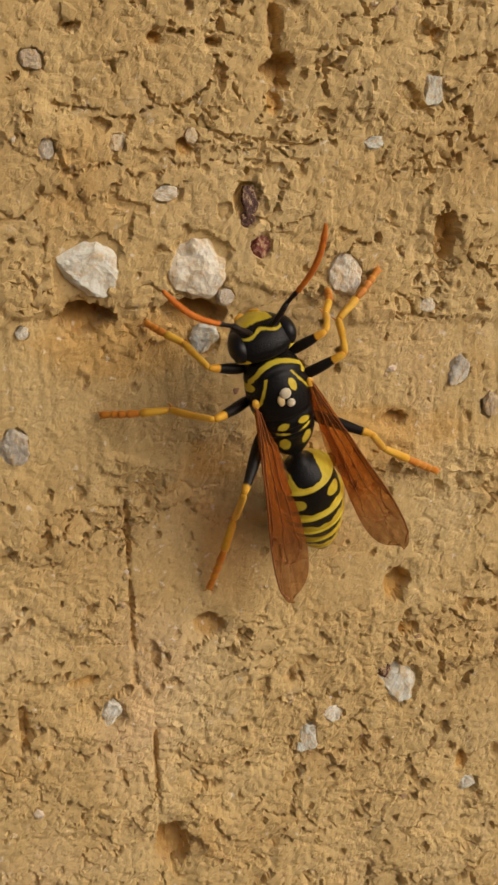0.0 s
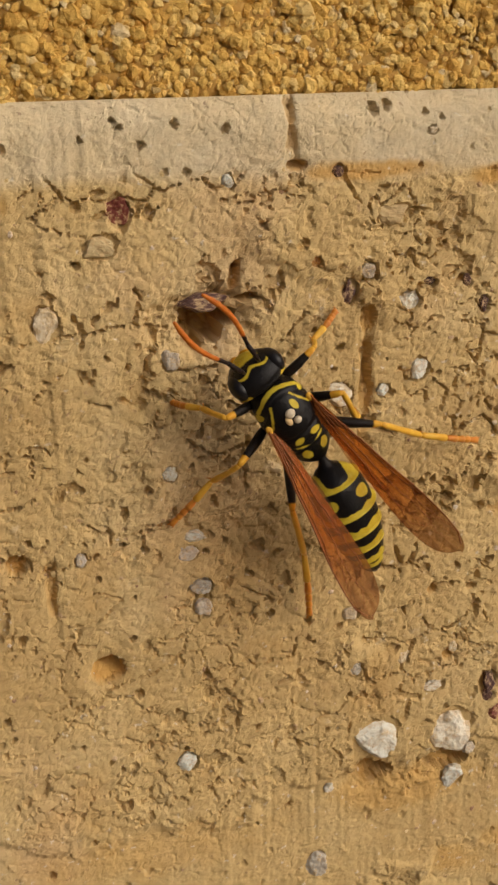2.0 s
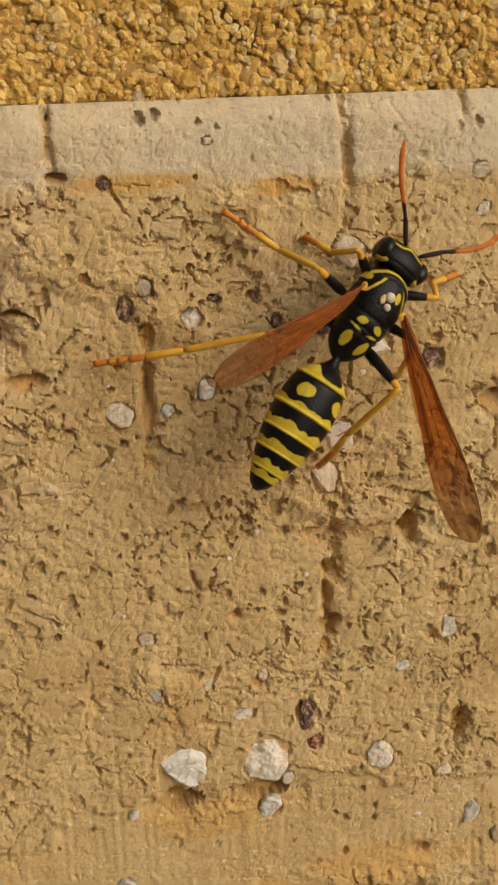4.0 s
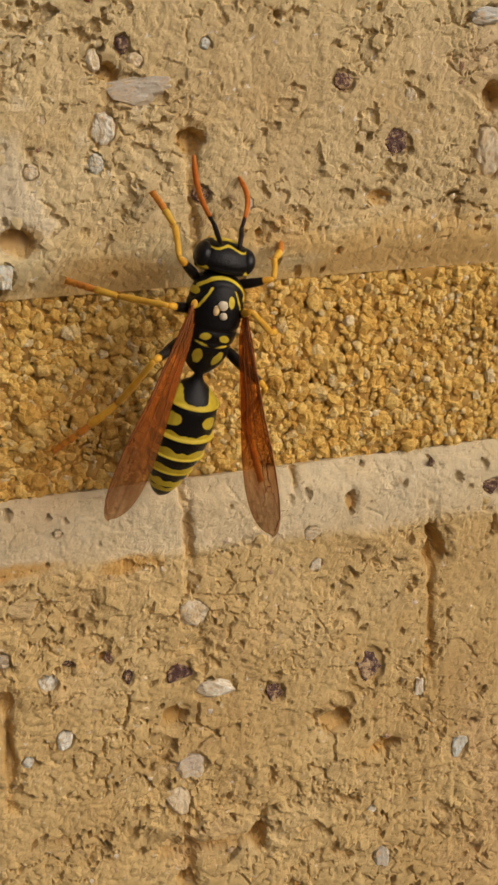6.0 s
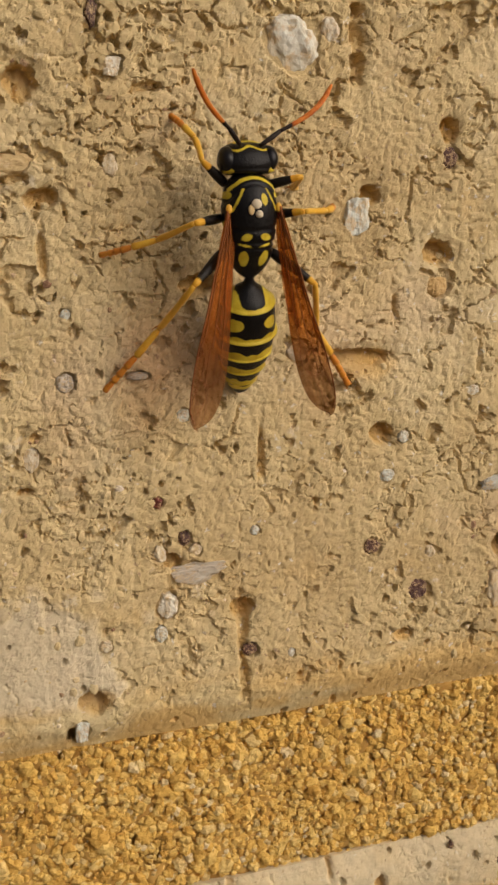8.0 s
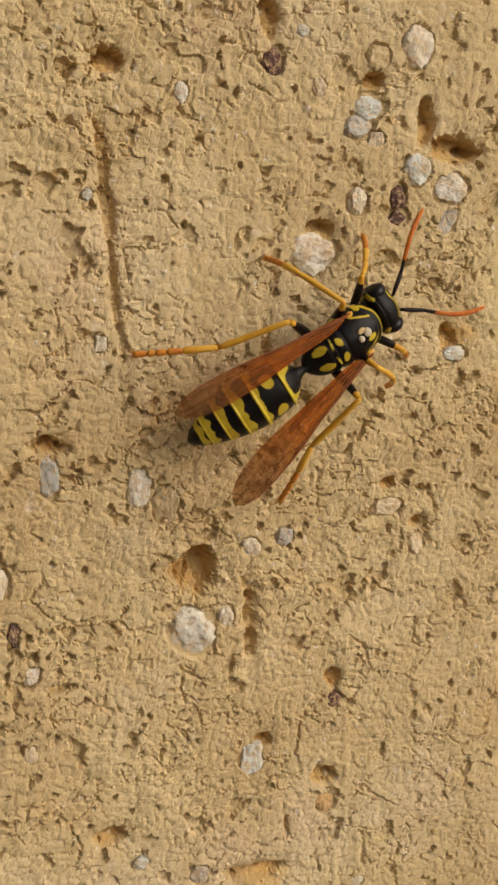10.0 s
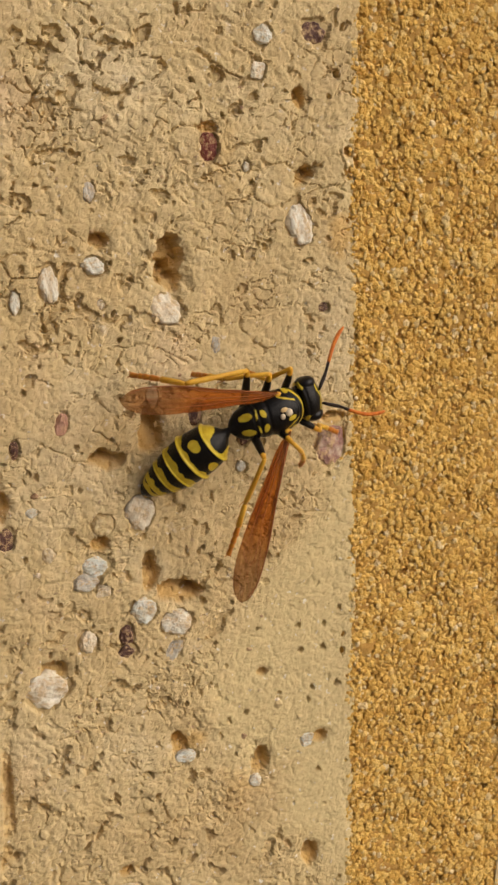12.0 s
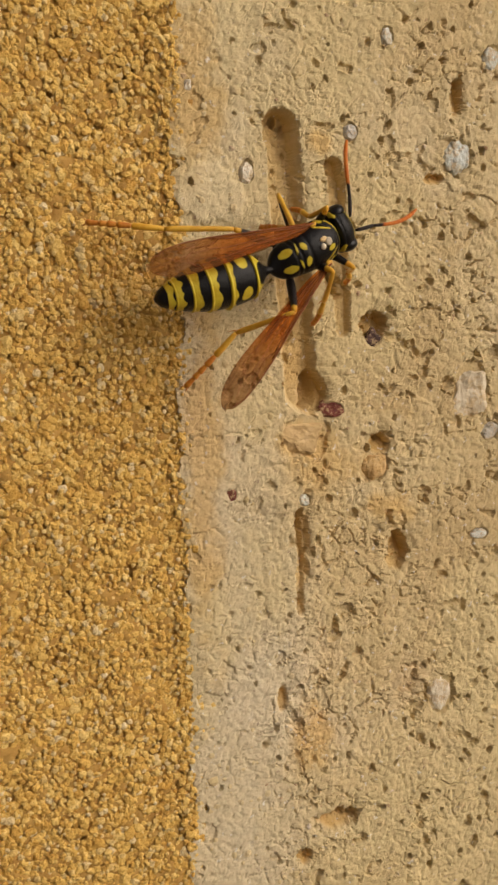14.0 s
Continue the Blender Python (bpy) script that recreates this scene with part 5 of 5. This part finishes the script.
def leg(kind, side):
    hip, thigh, shin, foot, girth = LEGS[kind]
    bead("coxa", (hip[0] * side * 0.86, hip[1] + 0.05, hip[2] + 0.22), (0.36, 0.42, 0.42), BLACK_YELLOW, wasp)
    share = np.linspace(0, 1, 14)
    r = spline([(0, 0.55), (0.12, 0.62), (0.2, 0.85), (0.5, 1.0), (0.8, 0.76), (0.95, 0.60), (1, 0.45)], share)[:, 0] * girth
    femur = tube("femur", [(0, thigh * u, 0.10 * math.sin(u * math.pi)) for u in share], r, 16, LEG_HORN, wasp, f"{kind} thigh, black with a yellow knee", mark=lambda c: float(np.clip(0.5 + (c.y - thigh * (0.88 if kind == "hind" else 0.80)) * 1.0, 0, 1)))
    r = spline([(0, 0.62), (0.08, 0.72), (0.4, 0.75), (0.75, 0.86), (0.93, 0.8), (1, 0.6)], share)[:, 0] * girth * 0.78
    tibia = tube("tibia", [(0, shin * u, 0.05 * math.sin(u * math.pi)) for u in share], r, 14, YELLOW_HORN, wasp, f"yellow {kind} shin")
    for s in (-1, 1):
        tube("spur", [(0.08 * s, shin * 0.95, -0.05), (0.16 * s, shin * 1.06, -0.14), (0.18 * s, shin * 1.16, -0.2)], [0.035, 0.025, 0.006], 6, ORANGE_HORN, tibia)
    ends = [0, 0.42, 0.60, 0.73, 0.83, 1.0]
    pts, rad = [], []
    for a, b in zip(ends, ends[1:]):
        for u, g in ((0.0, 0.55), (0.15, 0.78), (0.7, 0.95), (0.95, 1.05), (1.0, 0.6)):
            v = a + (b - a) * u
            pts.append((0, foot * v, 0.12 * math.sin(v * math.pi)))
            rad.append(girth * 0.80 * g * (1 - 0.15 * v))
    tarsus = tube("tarsus", pts[:5], rad[:5], 12, YELLOW_HORN, wasp, f"jointed {kind} foot")
    tube("toe", pts[4:], rad[4:], 12, ORANGE_HORN, tarsus, "orange jointed toe")
    tip = bead("pad", (0, foot * 0.97, 0.0), (0.15, 0.20, 0.10), ORANGE_HORN, tarsus)
    for s in (-1, 1):
        tube("claw", [(0.05 * s, foot * 0.98, 0.02), (0.15 * s, foot * 1.03, 0.05), (0.2 * s, foot * 1.06, -0.05)], [0.04, 0.03, 0.008], 6, ORANGE_HORN, tarsus)
    return femur, tibia, tarsus


wing_left, wing_right = wing(-1), wing(1)
antenna_left, antenna_right = antenna(-1), antenna(1)
leg_parts = {(kind, side): leg(kind, side) for kind in LEGS for side in (-1, 1)}

# ------------------------------------------------------------------ what moves
TO_WALL = Matrix(((1, 0, 0), (0, 0, -1), (0, 1, 0))).to_4x4()


def crawl(x, z, high, heading, pitch, roll=0.0):
    """The wasp's pose: place on the wall and height over it in millimetres, its heading from straight up and its tilt."""
    return Matrix.Translation((x * MM, -high * MM, z * MM)) @ TO_WALL @ pose(0, 0, 0, 0, 0, heading) @ pose(0, 0, 0, pitch, roll, 0)


def bend(yaw, pitch):
    return Matrix.Translation(Vector(ABDOMEN_AT) * MM) @ pose(0, 0, 0, 0, 0, yaw) @ pose(0, 0, 0, pitch)


def swing(side, yaw, lift, bank=0.0):
    """A wing's pose: the way it points from straight ahead, and how far it is lifted."""
    return Matrix.Translation(Vector((1.1 * side, 0.45, 0.75)) * MM) @ pose(0, 0, 0, 0, 0, -yaw) @ pose(0, 0, 0, lift) @ pose(0, 0, 0, 0, bank, 0)


def feel(side, yaw, lift):
    return Matrix.Translation(Vector((0.40 * side, 3.0, 0.42)) * MM) @ pose(0, 0, 0, 0, 0, -yaw) @ pose(0, 0, 0, lift)


def pose_at(thing, t):
    """The pose to which a thing is keyed at t seconds."""
    keys = thing.animation_data
    v = {(c.data_path, c.array_index): c.evaluate(frame(t)) for c in keys.action.layers[0].strips[0].channelbag(keys.action_slot).fcurves}
    q = Matrix.Identity(4)
    from_keys = [v[("rotation_quaternion", k)] for k in range(4)]
    q = Vector(from_keys).normalized()
    from_place = Vector([v[("location", k)] for k in range(3)])
    w, x, y, z = q
    turn = Matrix(((1 - 2 * (y * y + z * z), 2 * (x * y - w * z), 2 * (x * z + w * y)), (2 * (x * y + w * z), 1 - 2 * (x * x + z * z), 2 * (y * z - w * x)), (2 * (x * z - w * y), 2 * (y * z + w * x), 1 - 2 * (x * x + y * y))))
    return Matrix.Translation(from_place) @ turn.to_4x4()


def rod(a, b, up):
    """The pose of a rod that lies along y from a to b, its back turned towards up."""
    y = (b - a).normalized()
    x = y.cross(up).normalized()
    z = x.cross(y)
    m = Matrix((x, y, z)).transposed().to_4x4()
    return Matrix.Translation(a * MM) @ m


def tread(kind, side, steps):
    """Keys a leg from rows of (seconds, x, z) where its foot stands; it steps from each to the next."""
    hip, thigh, shin, foot, _ = LEGS[kind]
    hip = Vector((hip[0] * side, hip[1], hip[2]))
    femur, tibia, tarsus = leg_parts[(kind, side)]
    rows = ([], [], [])
    count = int(SECONDS * 10)
    for n in range(count + 1):
        t = n / 10
        k = max(i for i in range(len(steps)) if steps[i][0] <= t + 1e-6)
        a, b = steps[k], steps[min(k + 1, len(steps) - 1)]
        u = 0 if b[0] == a[0] else (t - a[0]) / (b[0] - a[0])
        u = float(ease(0.15, 0.85, np.array(u)))
        far = math.hypot(b[1] - a[1], b[2] - a[2])
        high = 0.22 + math.sin(u * math.pi) * min(0.9, 0.18 * far)
        down = pose_at(wasp, t).inverted() @ (Vector((a[1] + (b[1] - a[1]) * u, -high, a[2] + (b[2] - a[2]) * u)) * MM) / MM
        away = (pose_at(wasp, t).to_3x3().inverted() @ Vector((0, -1, 0))).normalized()
        flat = (down - hip) - away * (down - hip).dot(away)
        reach = flat.length
        run = flat.normalized()
        drop = -(down - hip).dot(away)
        # the ankle: back along the foot and a little off the wall
        back_off = min(foot * 0.93, max(0.35 * foot, reach - 0.62 * (thigh + shin)))
        ankle = down - run * back_off + away * math.sqrt(max(0.0, foot**2 - back_off**2)) * (0.9 if reach > 2 else 1)
        way = ankle - hip
        most = (thigh + shin) * 0.985
        if way.length > most:
            ankle = hip + way.normalized() * most
        way = ankle - hip
        d = max(way.length, abs(thigh - shin) * 1.05)
        along = (thigh**2 - shin**2 + d * d) / (2 * d)
        bulge = math.sqrt(max(0.0, thigh**2 - along**2))
        lean = {"front": 0.25, "middle": 0.05, "hind": -0.10}[kind]
        out = away * {"front": 0.7, "middle": 0.5, "hind": 0.35}[kind] + run * 0.2 + Vector(({"front": 0.6, "middle": 0.28, "hind": 0.25}[kind] * side, lean, 0))
        dirn = way.normalized()
        out = (out - dirn * out.dot(dirn)).normalized()
        knee = hip + dirn * along + out * bulge
        rows[0].append((t, rod(hip, knee, away)))
        rows[1].append((t, rod(knee, ankle, away)))
        rows[2].append((t, rod(ankle, down, away)))
    for piece, r in zip((femur, tibia, tarsus), rows):
        walk(piece, r)


def motions():
    walk(wasp, [
        (0.0, crawl(10.85, -37.27, 3.55, 16.7, 1.3)),
        (0.5, crawl(8.44, -30.12, 3.53, 16.0, 2.0)),
        (1.0, crawl(6.60, -21.75, 3.58, 23.6, 3.2)),
        (1.5, crawl(1.52, -17.66, 3.57, 39.8, 0.9)),
        (2.0, crawl(-1.51, -13.18, 3.53, 36.2, -1.0)),
        (2.5, crawl(0.36, -11.61, 3.56, 28.8, 0.3)),
        (3.0, crawl(3.25, -12.86, 3.52, -3.5, 2.0)),
        (3.5, crawl(7.49, -10.66, 3.46, -39.7, 0.6)),
        (4.0, crawl(12.81, -8.69, 3.62, -40.1, -12.5)),
        (4.2, crawl(12.43, -7.52, 3.44, -35.6, -9.7)),
        (4.6, crawl(12.66, -3.93, 3.44, -24.1, -4.0)),
        (5.0, crawl(12.90, -0.34, 3.44, -19.7, -3.2)),
        (5.4, crawl(13.13, 3.25, 3.43, -20.5, -2.3)),
        (5.9, crawl(13.43, 7.74, 3.43, -16.0, -1.3)),
        (6.3, crawl(13.67, 11.33, 3.42, -4.5, -0.8)),
        (6.5, crawl(13.54, 12.15, 3.49, 6.5, 2.3)),
        (7.0, crawl(13.36, 17.75, 3.48, 11.6, 3.7)),
        (7.5, crawl(13.48, 25.09, 3.46, 10.2, 1.6)),
        (8.0, crawl(13.45, 35.37, 3.44, -0.1, -1.4)),
        (8.2, crawl(14.90, 38.41, 3.44, -13.4, -6.5)),
        (8.6, crawl(16.93, 42.83, 3.45, -16.7, -3.2)),
        (9.0, crawl(18.96, 47.24, 3.46, -27.2, -3.2)),
        (9.4, crawl(20.99, 51.66, 3.47, -42.8, -3.1)),
        (9.9, crawl(23.53, 57.19, 3.49, -57.0, -3.1)),
        (10.3, crawl(25.56, 61.60, 3.50, -60.3, -6.1)),
        (10.5, crawl(27.29, 63.60, 3.44, -54.1, -9.7)),
        (11.0, crawl(28.69, 69.22, 3.45, -20.8, -0.6)),
        (11.5, crawl(32.38, 76.53, 3.47, -28.7, 0.3)),
        (12.0, crawl(36.38, 78.07, 3.47, -73.4, -0.9)),
        (12.5, crawl(39.54, 80.42, 3.50, -65.8, -9.8)),
        (13.0, crawl(45.59, 82.93, 3.48, -84.5, -8.3)),
        (13.5, crawl(56.66, 85.26, 3.51, -90.0, -4.0)),
        (14.0, crawl(61.06, 88.70, 3.48, -65.0, -10.0)),
    ])
    walk(abdomen, [
        (0.0, bend(4.6, 23.0)),
        (0.5, bend(-3.5, 16.6)),
        (1.0, bend(-7.9, 22.1)),
        (1.5, bend(-5.6, 24.2)),
        (2.0, bend(-11.1, 3.8)),
        (2.5, bend(-14.4, 25.5)),
        (3.0, bend(-4.6, 15.6)),
        (3.5, bend(15.3, 21.1)),
        (4.0, bend(2.2, 3.5)),
        (4.2, bend(6.4, 9.9)),
        (4.6, bend(0.0, 18.0)),
        (5.0, bend(0.0, 18.0)),
        (5.4, bend(0.0, 18.0)),
        (5.9, bend(0.0, 18.0)),
        (6.3, bend(-4.4, 20.9)),
        (6.5, bend(-15.4, 16.4)),
        (7.0, bend(-9.7, 24.0)),
        (7.5, bend(-14.5, 21.0)),
        (8.0, bend(3.5, 29.4)),
        (8.2, bend(5.4, 29.9)),
        (8.6, bend(0.0, 18.0)),
        (9.0, bend(0.0, 18.0)),
        (9.4, bend(0.0, 18.0)),
        (9.9, bend(0.0, 18.0)),
        (10.3, bend(3.8, 9.9)),
        (10.5, bend(14.0, 28.1)),
        (11.0, bend(-2.9, 33.8)),
        (11.5, bend(3.5, 24.8)),
        (12.0, bend(25.7, 28.1)),
        (12.5, bend(6.5, 12.5)),
        (13.0, bend(9.2, 0.2)),
        (13.5, bend(14.6, 14.2)),
        (14.0, bend(-13.0, 9.6)),
    ])
    walk(wing_left, [
        (0.0, swing(-1, 184, -9, -2)),
        (0.5, swing(-1, 187, -2, -2)),
        (1.0, swing(-1, 189, -4, -2)),
        (1.5, swing(-1, 183, -2, -2)),
        (2.0, swing(-1, 190, 6, -2)),
        (2.5, swing(-1, 196, -1, -2)),
        (3.0, swing(-1, 204, 18, -16)),
        (3.5, swing(-1, 202, 14, -16)),
        (4.0, swing(-1, 213, 27, -16)),
        (4.2, swing(-1, 206, 27, -16)),
        (6.3, swing(-1, 190, -4, -2)),
        (6.5, swing(-1, 196, -5, -2)),
        (7.0, swing(-1, 192, -5, -2)),
        (7.5, swing(-1, 195, -7, -2)),
        (8.0, swing(-1, 188, -8, -2)),
        (8.2, swing(-1, 194, 14, -2)),
        (10.3, swing(-1, 188, 5, -8)),
        (10.5, swing(-1, 184, 5, -8)),
        (11.0, swing(-1, 202, 24, -8)),
        (11.5, swing(-1, 202, 18, -8)),
        (12.0, swing(-1, 201, 15, -8)),
        (12.5, swing(-1, 207, 18, -8)),
        (13.0, swing(-1, 187, 10, -8)),
        (13.5, swing(-1, 186, 3, -8)),
        (14.0, swing(-1, 194, 1, -8)),
    ])
    walk(wing_right, [
        (0.0, swing(1, 167, -9, 12)),
        (0.5, swing(1, 173, -2, 12)),
        (1.0, swing(1, 176, -6, 12)),
        (1.5, swing(1, 169, -3, 12)),
        (2.0, swing(1, 175, 9, 12)),
        (2.5, swing(1, 176, -10, 12)),
        (3.0, swing(1, 161, 24, 34)),
        (3.5, swing(1, 142, 24, 34)),
        (4.0, swing(1, 133, 18, 34)),
        (4.2, swing(1, 133, 19, 34)),
        (6.3, swing(1, 170, -0, 36)),
        (6.5, swing(1, 173, -5, 36)),
        (7.0, swing(1, 172, -4, 36)),
        (7.5, swing(1, 176, -4, 36)),
        (8.0, swing(1, 165, -6, 36)),
        (8.2, swing(1, 162, -13, 36)),
        (10.3, swing(1, 174, 9, 42)),
        (10.5, swing(1, 172, 11, 42)),
        (11.0, swing(1, 169, -12, 42)),
        (11.5, swing(1, 154, 1, 42)),
        (12.0, swing(1, 134, 20, 42)),
        (12.5, swing(1, 137, 25, 42)),
        (13.0, swing(1, 149, 14, 42)),
        (13.5, swing(1, 151, 3, 42)),
        (14.0, swing(1, 159, 1, 42)),
    ])
    walk(antenna_left, [
        (0.0, feel(-1, -41, 18)),
        (0.5, feel(-1, -43, 25)),
        (1.0, feel(-1, -48, 33)),
        (1.5, feel(-1, -43, 41)),
        (2.0, feel(-1, -14, 19)),
        (2.5, feel(-1, -41, 33)),
        (3.0, feel(-1, -36, 14)),
        (3.5, feel(-1, -50, 13)),
        (4.0, feel(-1, -33, -8)),
        (4.2, feel(-1, -63, 22)),
        (6.3, feel(-1, -35, 25)),
        (6.5, feel(-1, -61, 32)),
        (7.0, feel(-1, -47, 23)),
        (7.5, feel(-1, -43, 30)),
        (8.0, feel(-1, -41, 28)),
        (8.2, feel(-1, -55, 29)),
        (10.3, feel(-1, -33, -19)),
        (10.5, feel(-1, -37, -28)),
        (11.0, feel(-1, -53, 29)),
        (11.5, feel(-1, -56, 28)),
        (12.0, feel(-1, -37, -24)),
        (12.5, feel(-1, -37, -22)),
        (13.0, feel(-1, -30, -21)),
        (13.5, feel(-1, -46, -11)),
        (14.0, feel(-1, -54, -15)),
    ])
    walk(antenna_right, [
        (0.0, feel(1, 37, 20)),
        (0.5, feel(1, 23, 16)),
        (1.0, feel(1, 29, 7)),
        (1.5, feel(1, -6, 10)),
        (2.0, feel(1, -4, 19)),
        (2.5, feel(1, 37, 9)),
        (3.0, feel(1, 45, 25)),
        (3.5, feel(1, 48, 7)),
        (4.0, feel(1, 41, -5)),
        (4.2, feel(1, 34, 8)),
        (6.3, feel(1, 9, -53)),
        (6.5, feel(1, 24, 36)),
        (7.0, feel(1, 24, 31)),
        (7.5, feel(1, 45, -20)),
        (8.0, feel(1, 55, -9)),
        (8.2, feel(1, 43, -9)),
        (10.3, feel(1, 28, 10)),
        (10.5, feel(1, 10, 1)),
        (11.0, feel(1, 35, -18)),
        (11.5, feel(1, 47, -9)),
        (12.0, feel(1, 28, -8)),
        (12.5, feel(1, 23, 4)),
        (13.0, feel(1, 19, 1)),
        (13.5, feel(1, 11, 5)),
        (14.0, feel(1, 10, -1)),
    ])
    tread("front", -1, [
        (0.0, 6.6, -34.8), (0.5, 5.6, -27.2), (1.0, 1.9, -21.7), (1.5, -1.9, -18.3), (2.0, -5.8, -12.8),
        (2.5, -5.4, -9.9), (3.0, -1.0, -9.4), (3.5, 4.7, -7.1), (4.0, 11.0, -5.8), (4.2, 11.5, -2.7),
        (4.6, 11.5, 1.2), (5.4, 11.6, 8.3), (6.3, 11.9, 14.8), (6.5, 11.9, 14.9), (7.0, 10.0, 20.2),
        (7.5, 10.5, 27.1), (8.0, 11.0, 39.7), (8.2, 10.8, 39.6), (8.6, 15.1, 47.8), (9.4, 21.5, 56.9),
        (10.3, 27.7, 65.2), (10.5, 28.3, 68.1), (11.0, 27.2, 73.1), (11.5, 30.7, 79.0), (12.0, 36.1, 81.0),
        (12.5, 40.4, 83.2), (13.0, 47.1, 85.3), (13.5, 58.9, 89.2), (14.0, 61.7, 91.5),
    ])
    tread("middle", -1, [
        (0.0, 4.6, -38.3), (0.5, 5.1, -34.3), (1.0, 0.5, -23.5), (1.5, -1.3, -21.9), (2.0, -6.1, -18.7),
        (2.5, -8.3, -13.3), (3.0, -2.2, -10.2), (3.5, 2.6, -6.1), (4.0, 7.3, -4.4), (4.2, 7.2, -4.5),
        (5.0, 7.7, 2.4), (5.9, 8.1, 10.1), (6.3, 6.8, 10.6), (6.5, 6.8, 10.5), (7.0, 6.8, 16.3),
        (7.5, 6.7, 27.3), (8.0, 7.5, 33.8), (8.2, 8.3, 40.5), (9.0, 14.2, 50.6), (9.9, 21.0, 62.5),
        (10.3, 22.7, 66.2), (10.5, 22.7, 66.1), (11.0, 22.9, 69.2), (11.5, 28.7, 81.1), (12.0, 32.4, 80.9),
        (12.5, 35.8, 83.2), (13.0, 43.2, 88.2), (13.5, 54.4, 87.7), (14.0, 59.5, 90.4),
    ])
    tread("hind", -1, [
        (0.0, 8.7, -46.7), (0.5, 6.2, -40.9), (1.0, 3.7, -30.1), (1.5, 0.8, -24.3), (2.0, 0.6, -24.5),
        (2.5, -1.1, -19.3), (3.0, -0.7, -21.3), (3.5, -2.6, -16.5), (4.0, 0.8, -10.8), (4.2, 0.4, -8.3),
        (4.6, 4.6, -8.2), (5.4, 5.4, -1.5), (6.3, 7.0, 3.5), (6.5, 7.3, 3.6), (7.0, 8.8, 9.3),
        (7.5, 8.5, 16.0), (8.0, 7.3, 27.6), (8.2, 8.2, 31.5), (8.6, 9.5, 37.5), (9.4, 12.0, 50.2),
        (10.3, 13.5, 59.5), (10.5, 16.2, 63.1), (11.0, 20.2, 67.2), (11.5, 22.3, 69.7), (12.0, 28.3, 80.9),
        (12.5, 28.2, 80.9), (13.0, 35.2, 84.8), (13.5, 51.3, 88.1), (14.0, 48.9, 90.6),
    ])
    tread("front", 1, [
        (0.0, 14.0, -34.1), (0.5, 8.6, -23.9), (1.0, 8.0, -17.5), (1.5, 2.9, -13.3), (2.0, 1.8, -9.2),
        (2.5, -0.7, -5.9), (3.0, 3.7, -7.3), (3.5, 12.8, -10.0), (4.0, 18.2, -8.0), (4.2, 17.7, -6.9),
        (5.0, 17.3, 2.5), (5.9, 17.7, 10.9), (6.3, 17.4, 14.0), (6.5, 17.4, 16.1), (7.0, 18.1, 22.4),
        (7.5, 15.6, 28.9), (8.0, 16.7, 36.5), (8.2, 18.3, 39.9), (9.0, 23.7, 49.5), (9.9, 28.8, 56.8),
        (10.3, 30.6, 60.5), (10.5, 31.5, 62.9), (11.0, 32.7, 68.8), (11.5, 36.2, 76.0), (12.0, 42.2, 76.7),
        (12.5, 44.8, 79.4), (13.0, 50.7, 80.4), (13.5, 61.0, 82.2), (14.0, 64.9, 87.0),
    ])
    tread("middle", 1, [
        (0.0, 16.2, -33.4), (0.5, 12.3, -27.6), (1.0, 10.8, -22.7), (1.5, 8.9, -15.5), (2.0, 2.8, -14.2),
        (2.5, 3.9, -7.9), (3.0, 8.8, -16.3), (3.5, 11.5, -16.2), (4.0, 15.0, -12.7), (4.2, 15.0, -11.9),
        (4.6, 17.8, -5.8), (5.4, 18.3, 1.7), (6.3, 16.9, 8.4), (6.5, 17.0, 10.1), (7.0, 18.9, 16.5),
        (7.5, 18.0, 25.5), (8.0, 18.6, 35.5), (8.2, 19.5, 36.4), (8.6, 22.2, 41.7), (9.4, 25.2, 48.3),
        (10.3, 27.9, 56.8), (10.5, 29.1, 57.7), (11.0, 34.6, 64.9), (11.5, 37.7, 73.2), (12.0, 39.2, 74.5),
        (12.5, 40.8, 75.3), (13.0, 46.9, 78.0), (13.5, 56.2, 80.9), (14.0, 62.4, 84.5),
    ])
    tread("hind", 1, [
        (0.0, 19.2, -42.7), (0.5, 16.5, -35.6), (1.0, 15.8, -28.3), (1.5, 10.3, -20.7), (2.0, 9.2, -16.4),
        (2.5, 8.8, -16.6), (3.0, 7.2, -21.3), (3.5, 7.2, -21.0), (4.0, 11.2, -16.8), (4.2, 11.2, -16.8),
        (5.0, 15.4, -8.7), (5.9, 16.5, -0.4), (6.3, 16.1, 4.3), (6.5, 16.6, 4.8), (7.0, 19.0, 12.0),
        (7.5, 19.0, 15.0), (8.0, 19.4, 26.9), (8.2, 17.0, 30.6), (9.0, 20.4, 38.6), (9.9, 20.5, 49.0),
        (10.3, 21.2, 54.5), (10.5, 22.8, 53.9), (11.0, 30.4, 62.7), (11.5, 33.1, 68.4), (12.0, 33.1, 68.5),
        (12.5, 35.9, 72.1), (13.0, 39.3, 75.7), (13.5, 49.0, 77.9), (14.0, 53.6, 80.9),
    ])


motions()
